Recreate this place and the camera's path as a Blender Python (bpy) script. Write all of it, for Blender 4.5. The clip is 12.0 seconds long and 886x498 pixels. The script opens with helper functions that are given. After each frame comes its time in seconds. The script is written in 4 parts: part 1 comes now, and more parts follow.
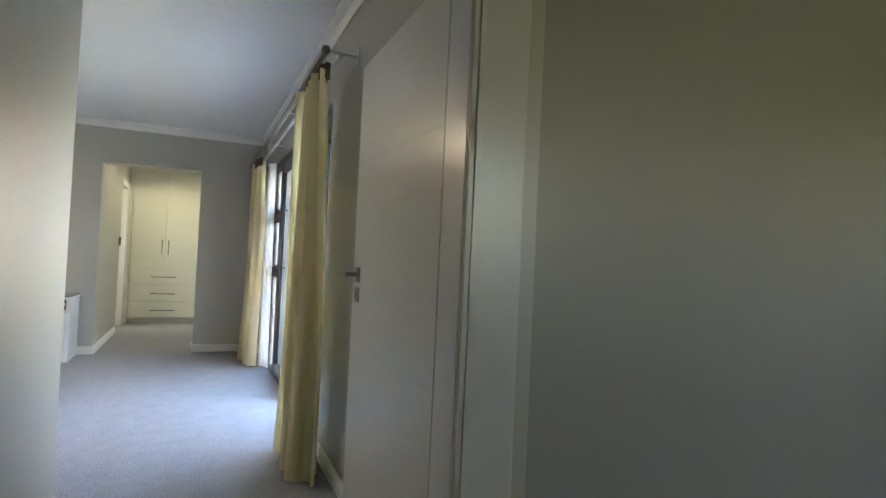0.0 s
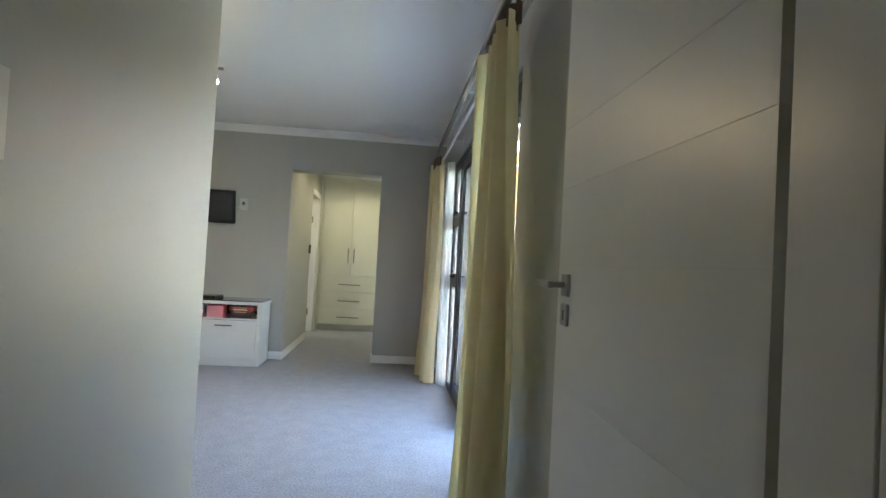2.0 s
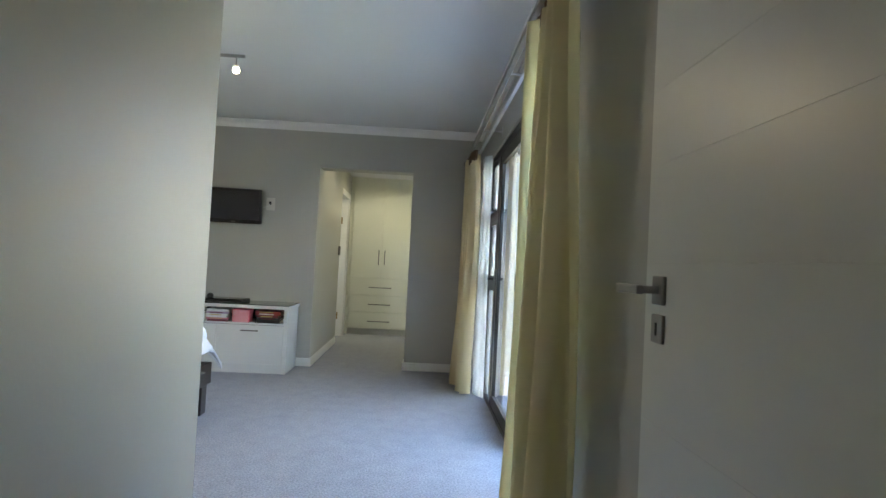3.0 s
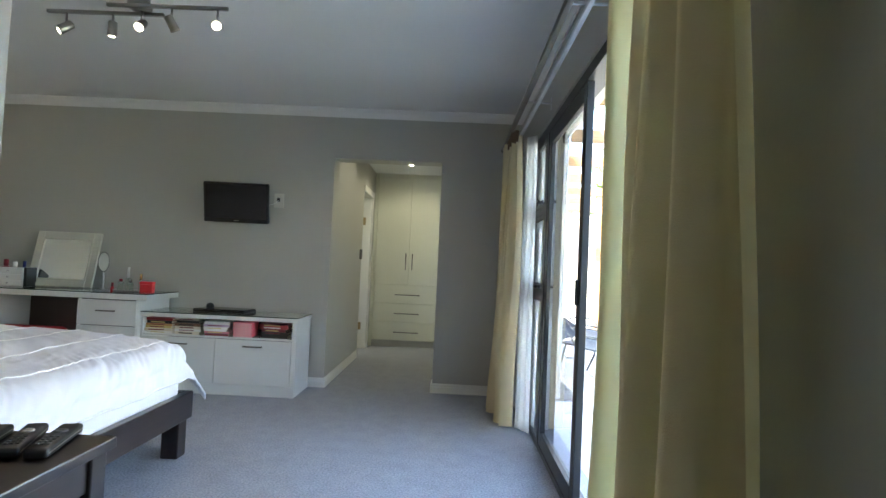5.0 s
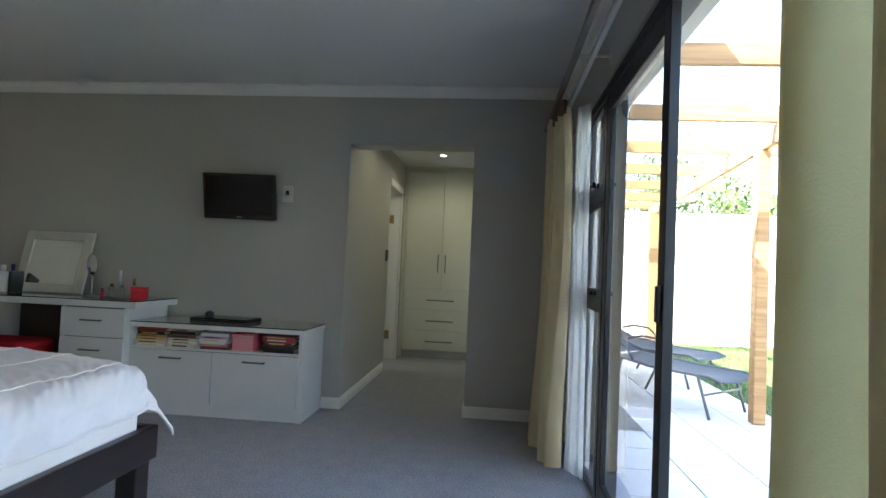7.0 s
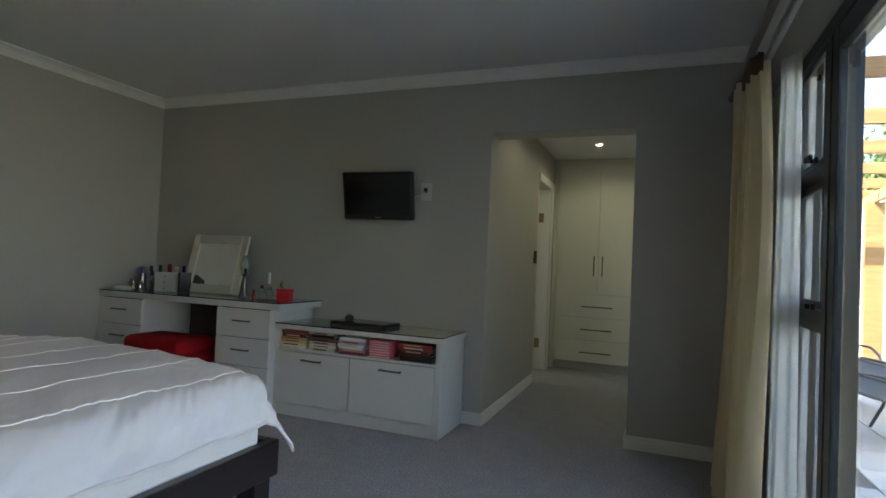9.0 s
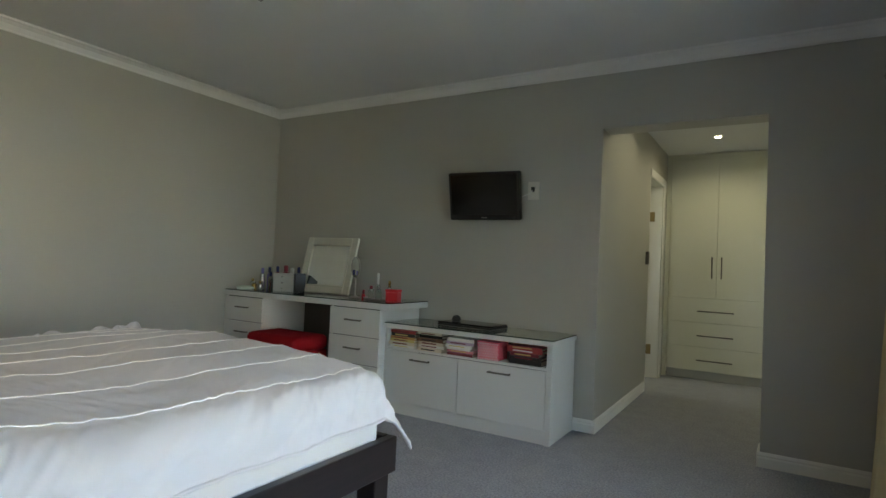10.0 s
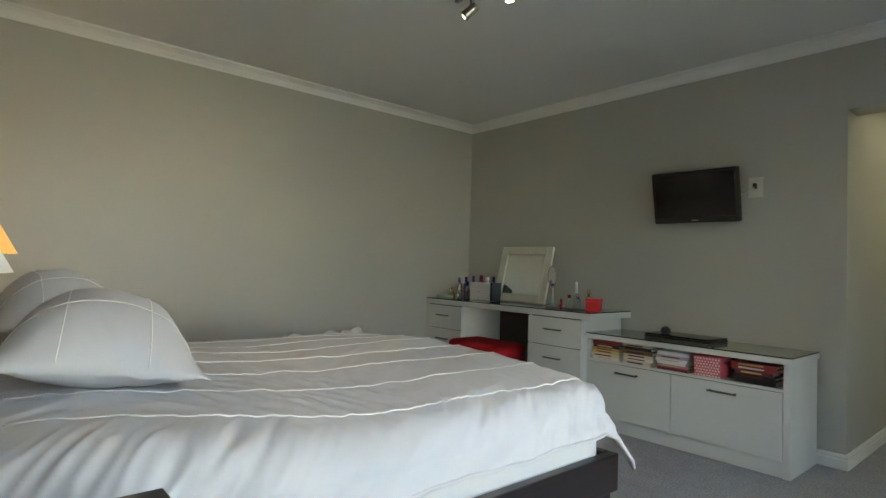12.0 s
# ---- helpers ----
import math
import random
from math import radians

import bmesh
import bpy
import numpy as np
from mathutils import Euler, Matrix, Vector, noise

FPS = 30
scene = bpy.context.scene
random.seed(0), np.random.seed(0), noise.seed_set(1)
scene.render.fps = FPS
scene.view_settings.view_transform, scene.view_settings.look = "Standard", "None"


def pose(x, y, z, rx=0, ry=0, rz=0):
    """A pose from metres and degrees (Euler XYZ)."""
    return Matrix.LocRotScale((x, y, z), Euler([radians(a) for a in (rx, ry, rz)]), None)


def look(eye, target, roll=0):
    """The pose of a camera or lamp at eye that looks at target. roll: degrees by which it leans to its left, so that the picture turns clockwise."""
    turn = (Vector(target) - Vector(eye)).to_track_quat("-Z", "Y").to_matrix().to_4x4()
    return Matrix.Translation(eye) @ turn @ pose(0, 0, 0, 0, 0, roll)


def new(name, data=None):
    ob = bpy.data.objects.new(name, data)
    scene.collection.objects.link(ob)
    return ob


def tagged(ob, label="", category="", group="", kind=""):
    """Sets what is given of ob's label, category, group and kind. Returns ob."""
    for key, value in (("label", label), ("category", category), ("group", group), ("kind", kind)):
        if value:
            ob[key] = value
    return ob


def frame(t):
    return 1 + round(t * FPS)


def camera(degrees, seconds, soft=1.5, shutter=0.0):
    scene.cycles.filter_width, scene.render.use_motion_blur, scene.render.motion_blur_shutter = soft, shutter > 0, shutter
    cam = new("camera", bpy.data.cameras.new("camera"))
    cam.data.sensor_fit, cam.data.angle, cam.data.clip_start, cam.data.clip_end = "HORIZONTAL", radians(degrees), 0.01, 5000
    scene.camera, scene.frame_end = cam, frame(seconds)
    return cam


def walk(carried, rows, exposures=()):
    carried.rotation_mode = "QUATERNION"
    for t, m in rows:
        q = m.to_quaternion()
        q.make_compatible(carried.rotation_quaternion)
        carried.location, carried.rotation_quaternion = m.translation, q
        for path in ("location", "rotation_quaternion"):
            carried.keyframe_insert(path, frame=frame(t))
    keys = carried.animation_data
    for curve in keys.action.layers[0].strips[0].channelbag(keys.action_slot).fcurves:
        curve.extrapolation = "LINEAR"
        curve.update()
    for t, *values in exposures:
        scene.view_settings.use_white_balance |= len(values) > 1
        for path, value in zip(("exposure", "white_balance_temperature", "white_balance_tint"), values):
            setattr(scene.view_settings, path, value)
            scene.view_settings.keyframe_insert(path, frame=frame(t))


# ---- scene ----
cam = camera(77.6, 12.0)
# seconds, place, yaw, pitch, roll
ROWS = [
    (0, -0.010, 3.201, 1.174, -23.86, 1.24, -2.65),
    (0.5, 0.031, 3.382, 1.152, -16.60, 1.32, -2.83),
    (1, 0.050, 3.571, 1.157, -11.75, 1.39, -2.96),
    (1.5, 0.063, 3.758, 1.148, -8.48, 1.47, -3.15),
    (2, 0.105, 3.972, 1.143, -5.57, 1.48, -3.11),
    (2.5, 0.118, 4.121, 1.136, -3.45, 1.45, -2.95),
    (3, 0.080, 4.328, 1.132, -2.45, 1.58, -2.95),
    (5, 0.098, 5.157, 1.129, 0.92, 1.91, -2.65),
    (5.5, 0.141, 5.339, 1.128, 1.34, 1.97, -2.61),
    (6, 0.176, 5.520, 1.128, 2.49, 2.12, -2.59),
    (6.5, 0.149, 5.708, 1.124, 3.67, 2.09, -2.48),
    (8.5, 0.164, 6.315, 1.142, 15.68, 1.63, -2.63),
    (9, 0.125, 6.362, 1.131, 21.27, 1.57, -2.55),
    (9.5, 0.064, 6.374, 1.113, 25.81, 1.56, -2.54),
    (10, 0.018, 6.369, 1.102, 31.02, 1.56, -2.51),
    (10.5, -0.028, 6.358, 1.090, 35.71, 1.64, -2.16),
    (11, -0.076, 6.331, 1.086, 40.71, 1.58, -2.25),
    (11.5, -0.109, 6.312, 1.090, 45.23, 1.53, -2.10),
    (12, -0.117, 6.298, 1.089, 49.33, 1.88, -1.74),
]
# seconds, stops, kelvin, tint
EXPOSURES = [(0.0, 4.93, 6950, 9), (3.2, 4.45, 6700, 6), (5.0, 4.35, 6450, 6), (5.5, 4.27, 6450, 6), (6.5, 3.92, 6350, 7), (8.3, 2.98, 6400, 7), (9.5, 3.40, 7000, 4), (10.5, 3.84, 7200, 3), (12.0, 3.82, 7400, 2)]
walk(cam, [(t, pose(x, y, z, 90 + pitch, roll, yaw)) for t, x, y, z, yaw, pitch, roll in ROWS], EXPOSURES)

# ---- light ----
SUN_EL, SUN_AZ = 50.0, 205.0          # degrees; azimuth of the sun seen from above, 0 = +x
world = bpy.data.worlds.new("world")
scene.world = world
world.use_nodes = True
wn = world.node_tree
sky = wn.nodes.new("ShaderNodeTexSky")
sky.sky_type = "NISHITA"
sky.sun_disc = False
sky.sun_elevation = radians(SUN_EL)
sky.sun_rotation = radians(90 - SUN_AZ)
wn.links.new(sky.outputs[0], wn.nodes["Background"].inputs[0])
wn.nodes["Background"].inputs[1].default_value = 0.15

sun = new("sun", bpy.data.lights.new("sun", "SUN"))
sun.data.energy, sun.data.angle, sun.data.color = 5.0, radians(0.5), (1.0, 0.95, 0.86)
az, el = radians(SUN_AZ), radians(SUN_EL)
sun.matrix_world = look((math.cos(az) * math.cos(el) * 20, math.sin(az) * math.cos(el) * 20, math.sin(el) * 20), (0, 0, 0))


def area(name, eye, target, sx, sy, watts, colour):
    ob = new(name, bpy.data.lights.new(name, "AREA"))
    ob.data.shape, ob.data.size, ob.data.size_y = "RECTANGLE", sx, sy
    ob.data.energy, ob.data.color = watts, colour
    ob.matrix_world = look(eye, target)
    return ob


def spot(name, eye, target, watts, colour, size=95, radius=0.025):
    ob = new(name, bpy.data.lights.new(name, "SPOT"))
    ob.data.energy, ob.data.color, ob.data.spot_size, ob.data.spot_blend = watts, colour, radians(size), 0.6
    ob.data.shadow_soft_size = radius
    ob.matrix_world = look(eye, target)
    return ob


# unseen lamp added in an invented opening behind the entrance to brighten the hall
area("unseen_hall_fill", (2.45, 1.30, 1.65), (2.0, 4.5, 1.3), 0.45, 0.55, 0.23, (1.0, 0.95, 0.68))

# daylight in the opening of the bathroom window beside the dressing passage
area("daylight_bath_window", (-2.62, 12.0, 1.55), (-1.0, 12.1, 0.6), 0.75, 0.85, 0.42, (1.0, 0.98, 0.78))

# ---- materials ----


def mat(name, colour, rough=0.5, metal=0.0, var=0.08, scale=6.0, bump=0.0, bscale=200.0, coat=0.0, fine=0.0, spec=0.5, rvar=0.0):
    m = bpy.data.materials.new(name)
    m.use_nodes = True
    n, l = m.node_tree.nodes, m.node_tree.links
    b = n["Principled BSDF"]
    b.inputs["Roughness"].default_value, b.inputs["Metallic"].default_value = rough, metal
    b.inputs["Coat Weight"].default_value = coat
    b.inputs["Specular IOR Level"].default_value = spec
    tc = n.new("ShaderNodeTexCoord")
    no = n.new("ShaderNodeTexNoise")
    no.inputs["Scale"].default_value, no.inputs["Detail"].default_value = scale, 4
    l.new(tc.outputs["Object"], no.inputs["Vector"])
    fi = n.new("ShaderNodeTexNoise")
    fi.inputs["Scale"].default_value, fi.inputs["Detail"].default_value = bscale, 3
    l.new(tc.outputs["Object"], fi.inputs["Vector"])
    mx = n.new("ShaderNodeMix")
    mx.data_type = "RGBA"
    mx.inputs[6].default_value = (*[c * (1 - var) for c in colour], 1)
    mx.inputs[7].default_value = (*[min(1, c * (1 + var)) for c in colour], 1)
    l.new(no.outputs["Fac"], mx.inputs[0])
    out = mx.outputs[2]
    if fine:
        m2 = n.new("ShaderNodeMix")
        m2.data_type, m2.blend_type = "RGBA", "MULTIPLY"
        m2.inputs[0].default_value = fine
        l.new(out, m2.inputs[6])
        rp = n.new("ShaderNodeMapRange")
        rp.inputs[1].default_value, rp.inputs[2].default_value, rp.inputs[3].default_value, rp.inputs[4].default_value = 0.3, 0.7, 0.25, 1.4
        l.new(fi.outputs["Fac"], rp.inputs[0])
        l.new(rp.outputs[0], m2.inputs[7])
        out = m2.outputs[2]
    l.new(out, b.inputs["Base Color"])
    if rvar:
        mr = n.new("ShaderNodeMapRange")
        mr.inputs[3].default_value, mr.inputs[4].default_value = max(0.02, rough - rvar), min(1, rough + rvar)
        l.new(no.outputs["Fac"], mr.inputs[0])
        l.new(mr.outputs[0], b.inputs["Roughness"])
    if bump:
        bu = n.new("ShaderNodeBump")
        bu.inputs["Strength"].default_value, bu.inputs["Distance"].default_value = bump, 0.004
        l.new(fi.outputs["Fac"], bu.inputs["Height"])
        l.new(bu.outputs[0], b.inputs["Normal"])
    return m


def wood(name, dark, light, rough=0.45, axis=1, scale=3.0, coat=0.0):
    m = mat(name, dark, rough, coat=coat)
    n, l = m.node_tree.nodes, m.node_tree.links
    b = n["Principled BSDF"]
    tc = n.new("ShaderNodeTexCoord")
    mp = n.new("ShaderNodeMapping")
    s = [scale * 9] * 3
    s[axis] = scale * 0.6
    mp.inputs["Scale"].default_value = s
    l.new(tc.outputs["Object"], mp.inputs[0])
    no = n.new("ShaderNodeTexNoise")
    no.inputs["Scale"].default_value, no.inputs["Detail"].default_value, no.inputs["Distortion"].default_value = 1.5, 6, 0.6
    l.new(mp.outputs[0], no.inputs["Vector"])
    cr = n.new("ShaderNodeValToRGB")
    cr.color_ramp.elements[0].color, cr.color_ramp.elements[1].color = (*dark, 1), (*light, 1)
    cr.color_ramp.elements[0].position, cr.color_ramp.elements[1].position = 0.35, 0.68
    l.new(no.outputs["Fac"], cr.inputs[0])
    l.new(cr.outputs[0], b.inputs["Base Color"])
    bu = n.new("ShaderNodeBump")
    bu.inputs["Strength"].default_value, bu.inputs["Distance"].default_value = 0.15, 0.002
    l.new(no.outputs["Fac"], bu.inputs["Height"])
    l.new(bu.outputs[0], b.inputs["Normal"])
    return m


def glow(name, colour, strength):
    m = mat(name, colour, 0.4)
    b = m.node_tree.nodes["Principled BSDF"]
    b.inputs["Emission Color"].default_value = (*colour, 1)
    b.inputs["Emission Strength"].default_value = strength
    return m


def glass(name, tint=(1, 1, 1), rough=0.0):
    m = bpy.data.materials.new(name)
    m.use_nodes = True
    b = m.node_tree.nodes["Principled BSDF"]
    b.inputs["Base Color"].default_value = (*tint, 1)
    b.inputs["Transmission Weight"].default_value = 1
    b.inputs["Roughness"].default_value = rough
    b.inputs["IOR"].default_value = 1.45
    return m


M_WALL = mat("grey_wall_paint", (0.44, 0.427, 0.382), 0.40, var=0.035, scale=1.6, bump=0.12, bscale=90, rvar=0.08)
M_CEIL = mat("white_ceiling_paint", (0.72, 0.72, 0.71), 0.6, var=0.03, scale=1.2, bump=0.08, bscale=60)
M_TRIM = mat("white_gloss_trim", (0.78, 0.77, 0.73), 0.3, var=0.04, scale=5, bump=0.05, bscale=60)
M_CORNICE = mat("white_cornice_plaster", (0.78, 0.77, 0.75), 0.6, var=0.04, scale=5, bump=0.06, bscale=80)
M_DOOR = mat("white_gloss_door_paint", (0.70, 0.70, 0.645), 0.36, var=0.03, scale=3, bump=0.04, bscale=25, rvar=0.05)
M_CARPET = mat("grey_carpet_pile", (0.375, 0.385, 0.42), 0.95, var=0.16, scale=9, bump=0.7, bscale=95, fine=0.45, spec=0.1)
M_WHITE = mat("white_melamine", (0.61, 0.605, 0.585), 0.35, var=0.025, scale=4, bump=0.02, bscale=120, rvar=0.06)
M_CREAM = mat("cream_wardrobe_board", (0.76, 0.77, 0.66), 0.4, var=0.025, scale=4, bump=0.02, bscale=120)
M_GREYW = mat("pale_grey_board", (0.60, 0.61, 0.58), 0.5, var=0.04)
M_DARKWOOD = wood("dark_stained_wood", (0.009, 0.006, 0.006), (0.018, 0.010, 0.009), 0.36, 1, 3.0, 0.2)
M_SHEET = mat("white_cotton_sheet", (0.66, 0.67, 0.69), 0.85, var=0.03, scale=7, bump=0.25, bscale=40, spec=0.2)
M_DUVET = mat("white_cotton_duvet", (0.625, 0.63, 0.675), 0.8, var=0.04, scale=5, bump=0.2, bscale=30, spec=0.25)
M_TUCK = mat("white_pintuck_thread", (0.88, 0.88, 0.87), 0.7, var=0.02)
M_CURT = mat("cream_curtain_cloth", (0.82, 0.65, 0.46), 0.85, var=0.05, scale=9, bump=0.35, bscale=300, spec=0.15)
M_LINING = mat("white_curtain_lining", (0.86, 0.87, 0.87), 0.85, var=0.04, scale=8, bump=0.2, bscale=250, spec=0.15)
for _m, _c, _k in ((M_CURT, (0.80, 0.86, 0.55), 0.42), (M_LINING, (0.86, 0.88, 0.88), 0.5)):
    _n, _l = _m.node_tree.nodes, _m.node_tree.links
    _t, _x = _n.new("ShaderNodeBsdfTranslucent"), _n.new("ShaderNodeMixShader")
    _t.inputs[0].default_value = (*_c, 1)
    _x.inputs[0].default_value = _k
    _l.new(_n["Principled BSDF"].outputs[0], _x.inputs[1])
    _l.new(_t.outputs[0], _x.inputs[2])
    _l.new(_x.outputs[0], _n["Material Output"].inputs[0])
M_HEAD = mat("brown_curtain_heading", (0.16, 0.10, 0.06), 0.8, var=0.1)
M_FRAME = mat("charcoal_aluminium", (0.028, 0.028, 0.030), 0.38, 0.2, var=0.1, scale=12)
M_RAIL = mat("pewter_curtain_rail", (0.20, 0.18, 0.16), 0.4, 0.5, var=0.08)
M_RAILW = mat("white_curtain_track", (0.66, 0.66, 0.66), 0.4, var=0.04)
M_STEEL = mat("satin_steel", (0.36, 0.35, 0.335), 0.30, 1.0, var=0.06, scale=20)
M_MFRAME = mat("cream_painted_frame", (0.56, 0.54, 0.46), 0.5, var=0.08, scale=14, bump=0.1, bscale=90)
M_BACKB = mat("brown_back_board", (0.10, 0.075, 0.068), 0.6, var=0.12)
M_HANDLE = mat("dull_steel_handle", (0.17, 0.16, 0.145), 0.42, 1.0, var=0.08, scale=20)
M_BRASS = mat("aged_brass", (0.35, 0.26, 0.13), 0.4, 1.0, var=0.12, scale=30)
M_BLACK = mat("black_plastic", (0.012, 0.012, 0.013), 0.35, var=0.1)
M_SCREEN = mat("black_screen", (0.006, 0.006, 0.007), 0.12, var=0.05)
M_RED = mat("red_fabric", (0.32, 0.008, 0.014), 0.85, var=0.12, scale=14, bump=0.4, bscale=350, spec=0.2)
M_REDBOX = mat("red_card", (0.55, 0.02, 0.03), 0.5, var=0.06)
M_PINK = mat("pink_card", (0.62, 0.10, 0.14), 0.6, var=0.05)
M_GLASS = glass("clear_glass")
M_GLASSTOP = glass("green_edged_glass", (0.86, 0.94, 0.90))
M_GEDGE = mat("dark_green_glass_edge", (0.012, 0.03, 0.026), 0.12, var=0.2, scale=20)
M_MIRROR = mat("mirror_silver", (0.86, 0.88, 0.87), 0.03, 1.0, var=0.01)
M_SHADE = mat("white_pleated_shade", (0.80, 0.77, 0.68), 0.8, var=0.04)
M_SHADELIT = glow("lit_amber_shade", (0.85, 0.45, 0.14), 0.06)
M_BULB = glow("warm_halogen", (1.0, 0.86, 0.62), 3.0)
M_DOWN = glow("downlight_lens", (1.0, 0.90, 0.66), 2.0)
M_TILE = mat("cream_patio_tile", (0.56, 0.535, 0.50), 0.6, var=0.12, scale=4, bump=0.15, bscale=80)
M_GROUT = mat("sandy_grout", (0.20, 0.18, 0.155), 0.9, var=0.1)
M_SOIL = mat("lawn_soil", (0.07, 0.085, 0.03), 0.95, var=0.3, scale=3)
M_GRASS = mat("lawn_grass", (0.075, 0.15, 0.025), 0.7, var=0.35, scale=2.5)
M_GWALL = mat("cream_garden_wall", (0.78, 0.75, 0.69), 0.85, var=0.06, scale=3, bump=0.3, bscale=50)
M_PERG = wood("pergola_pine", (0.30, 0.15, 0.055), (0.46, 0.26, 0.10), 0.6, 0, 2.0)
M_LEAF = mat("tree_leaf", (0.085, 0.13, 0.03), 0.55, var=0.4, scale=1.5)
M_BARK = mat("tree_bark", (0.12, 0.09, 0.06), 0.9, var=0.3, scale=12, bump=0.6, bscale=40)
M_SLING = mat("charcoal_sling", (0.045, 0.047, 0.052), 0.7, var=0.1, scale=30, bump=0.3, bscale=400)
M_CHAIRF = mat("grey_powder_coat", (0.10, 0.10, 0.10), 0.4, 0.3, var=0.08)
M_ROOF = mat("roof_tile", (0.16, 0.12, 0.10), 0.8, var=0.15)
M_PLUG = mat("white_switch_plastic", (0.62, 0.60, 0.53), 0.35, var=0.02)

# ---- building helpers ----


def box(bm, x0, x1, y0, y1, z0, z1, bev=0.0, seg=2):
    vs = [bm.verts.new((x, y, z)) for x in (x0, x1) for y in (y0, y1) for z in (z0, z1)]
    fs = [bm.faces.new([vs[i] for i in f]) for f in ((0, 1, 3, 2), (4, 6, 7, 5), (0, 4, 5, 1), (2, 3, 7, 6), (0, 2, 6, 4), (1, 5, 7, 3))]
    if bev:
        es = list({e for f in fs for e in f.edges})
        bmesh.ops.bevel(bm, geom=es, offset=bev, segments=seg, profile=0.5, affect="EDGES")
    return bm


def boxm(*a, **k):
    return box(bmesh.new(), *a, **k)


def lathe(bm, profile, centre=(0, 0, 0), seg=20, squash=1.0):
    cx, cy, cz = centre
    rings = []
    for r, z in profile:
        rings.append([bm.verts.new((cx + r * math.cos(2 * math.pi * i / seg), cy + r * squash * math.sin(2 * math.pi * i / seg), cz + z)) for i in range(seg)])
    for a, b in zip(rings, rings[1:]):
        for i in range(seg):
            bm.faces.new((a[i], a[(i + 1) % seg], b[(i + 1) % seg], b[i]))
    bm.faces.new(rings[0][::-1])
    bm.faces.new(rings[-1])
    return bm


def tube(bm, pts, r, seg=8):
    pts = [Vector(q) for q in pts]
    rings = []
    for i, q in enumerate(pts):
        d = (pts[min(i + 1, len(pts) - 1)] - pts[max(i - 1, 0)]).normalized()
        s = d.orthogonal().normalized() if not rings else (side - d * side.dot(d)).normalized()
        side = s
        u = d.cross(s)
        rings.append([bm.verts.new(q + r * (s * math.cos(2 * math.pi * k / seg) + u * math.sin(2 * math.pi * k / seg))) for k in range(seg)])
    for a, b in zip(rings, rings[1:]):
        for i in range(seg):
            bm.faces.new((a[i], a[(i + 1) % seg], b[(i + 1) % seg], b[i]))
    bm.faces.new(rings[0][::-1])
    bm.faces.new(rings[-1])
    return bm


def sheet(nu, nv, f, thick=0.0):
    """A grid surface f(u, v) for u, v in 0..1."""
    bm = bmesh.new()
    g = [[bm.verts.new(f(i / nu, j / nv)) for j in range(nv + 1)] for i in range(nu + 1)]
    for i in range(nu):
        for j in range(nv):
            bm.faces.new((g[i][j], g[i + 1][j], g[i + 1][j + 1], g[i][j + 1]))
    if thick:
        bmesh.ops.recalc_face_normals(bm, faces=bm.faces)
        bmesh.ops.solidify(bm, geom=bm.faces[:], thickness=thick)
    return bm


def mesh_of(name, bm, material, smooth=False):
    bmesh.ops.recalc_face_normals(bm, faces=bm.faces[:])
    me = bpy.data.meshes.new(name)
    bm.to_mesh(me)
    bm.free()
    me.materials.append(material)
    if smooth:
        me.polygons.foreach_set("use_smooth", [True] * len(me.polygons))
    return me


def thing(name, label, category, at=(0, 0, 0), turn=0.0, group="", kind=""):
    ob = new(name)
    ob.matrix_world = pose(*at, 0, 0, turn)
    return tagged(ob, label, category, group, kind)


def part(name, bm, material, parent, label="", smooth=False, m=None):
    ob = new(name, mesh_of(name, bm, material, smooth))
    ob.parent = parent
    if m is not None:
        ob.matrix_basis = m
    if label:
        ob["label"] = label
    return ob


def solid(name, bm, material, label, category, kind="", smooth=False, group=""):
    return tagged(new(name, mesh_of(name, bm, material, smooth)), label, category, group, kind)


def setting(name, bm, material, label, category):
    return solid(name, bm, material, label, category, "structure")


def share(name, me, parent, m):
    ob = new(name, me)
    ob.parent = parent
    ob.matrix_basis = m
    return ob


# ---- plan ----
XW, XE = -4.19, 0.68          # west and east wall faces of the bedroom
YS, YN = 5.87, 10.14          # head wall and television wall faces
XP = -0.50                    # passage wall face beside the entrance
ZC = 2.53                     # ceiling
OX0, OX1, OZ = -1.012, -0.032, 2.08   # opening to the dressing passage
SY0, SY1, SZ = 6.50, 9.25, 2.10       # sliding door opening
DY0, DY1 = 4.50, 4.72         # entrance wall
DX0, DX1 = -0.45, 0.66        # entrance opening
YEND = 12.78                  # wardrobe front

# ---- structure ----
setting("floor", box(boxm(-4.4, 0.902, 4.6, 13.4, -0.15, 0.0), -1.6, 3.05, 1.2, 4.6, -0.15, 0.0), M_CARPET, "pale grey cut-pile carpet laid wall to wall", "carpet")
setting("ceiling", box(boxm(-4.4, 0.902, 4.6, 10.20, ZC, ZC + 0.15), -1.6, 3.05, 1.2, 4.6, ZC, ZC + 0.15), M_CEIL, "smooth white painted ceiling", "ceiling")
setting("ceiling_passage", boxm(-2.75, 1.15, 10.205, 13.45, 2.40, ZC + 0.15), M_CEIL, "white painted ceiling over the dressing passage", "ceiling")
setting("wall_south", boxm(-4.4, XP, DY1 + 0.02, YS, 0.0, ZC, bev=0.006), M_WALL, "grey painted wall behind the bed", "wall")
setting("wall_west", boxm(-4.4, XW, YS, 10.34, 0.0, ZC), M_WALL, "warm grey painted side wall", "wall")
bm = box(bmesh.new(), XW, OX0, YN, 10.34, 0, ZC)
box(bm, OX0, OX1, YN, 10.34, OZ, ZC)
box(bm, OX1, XE + 0.22, YN, 10.34, 0, ZC)
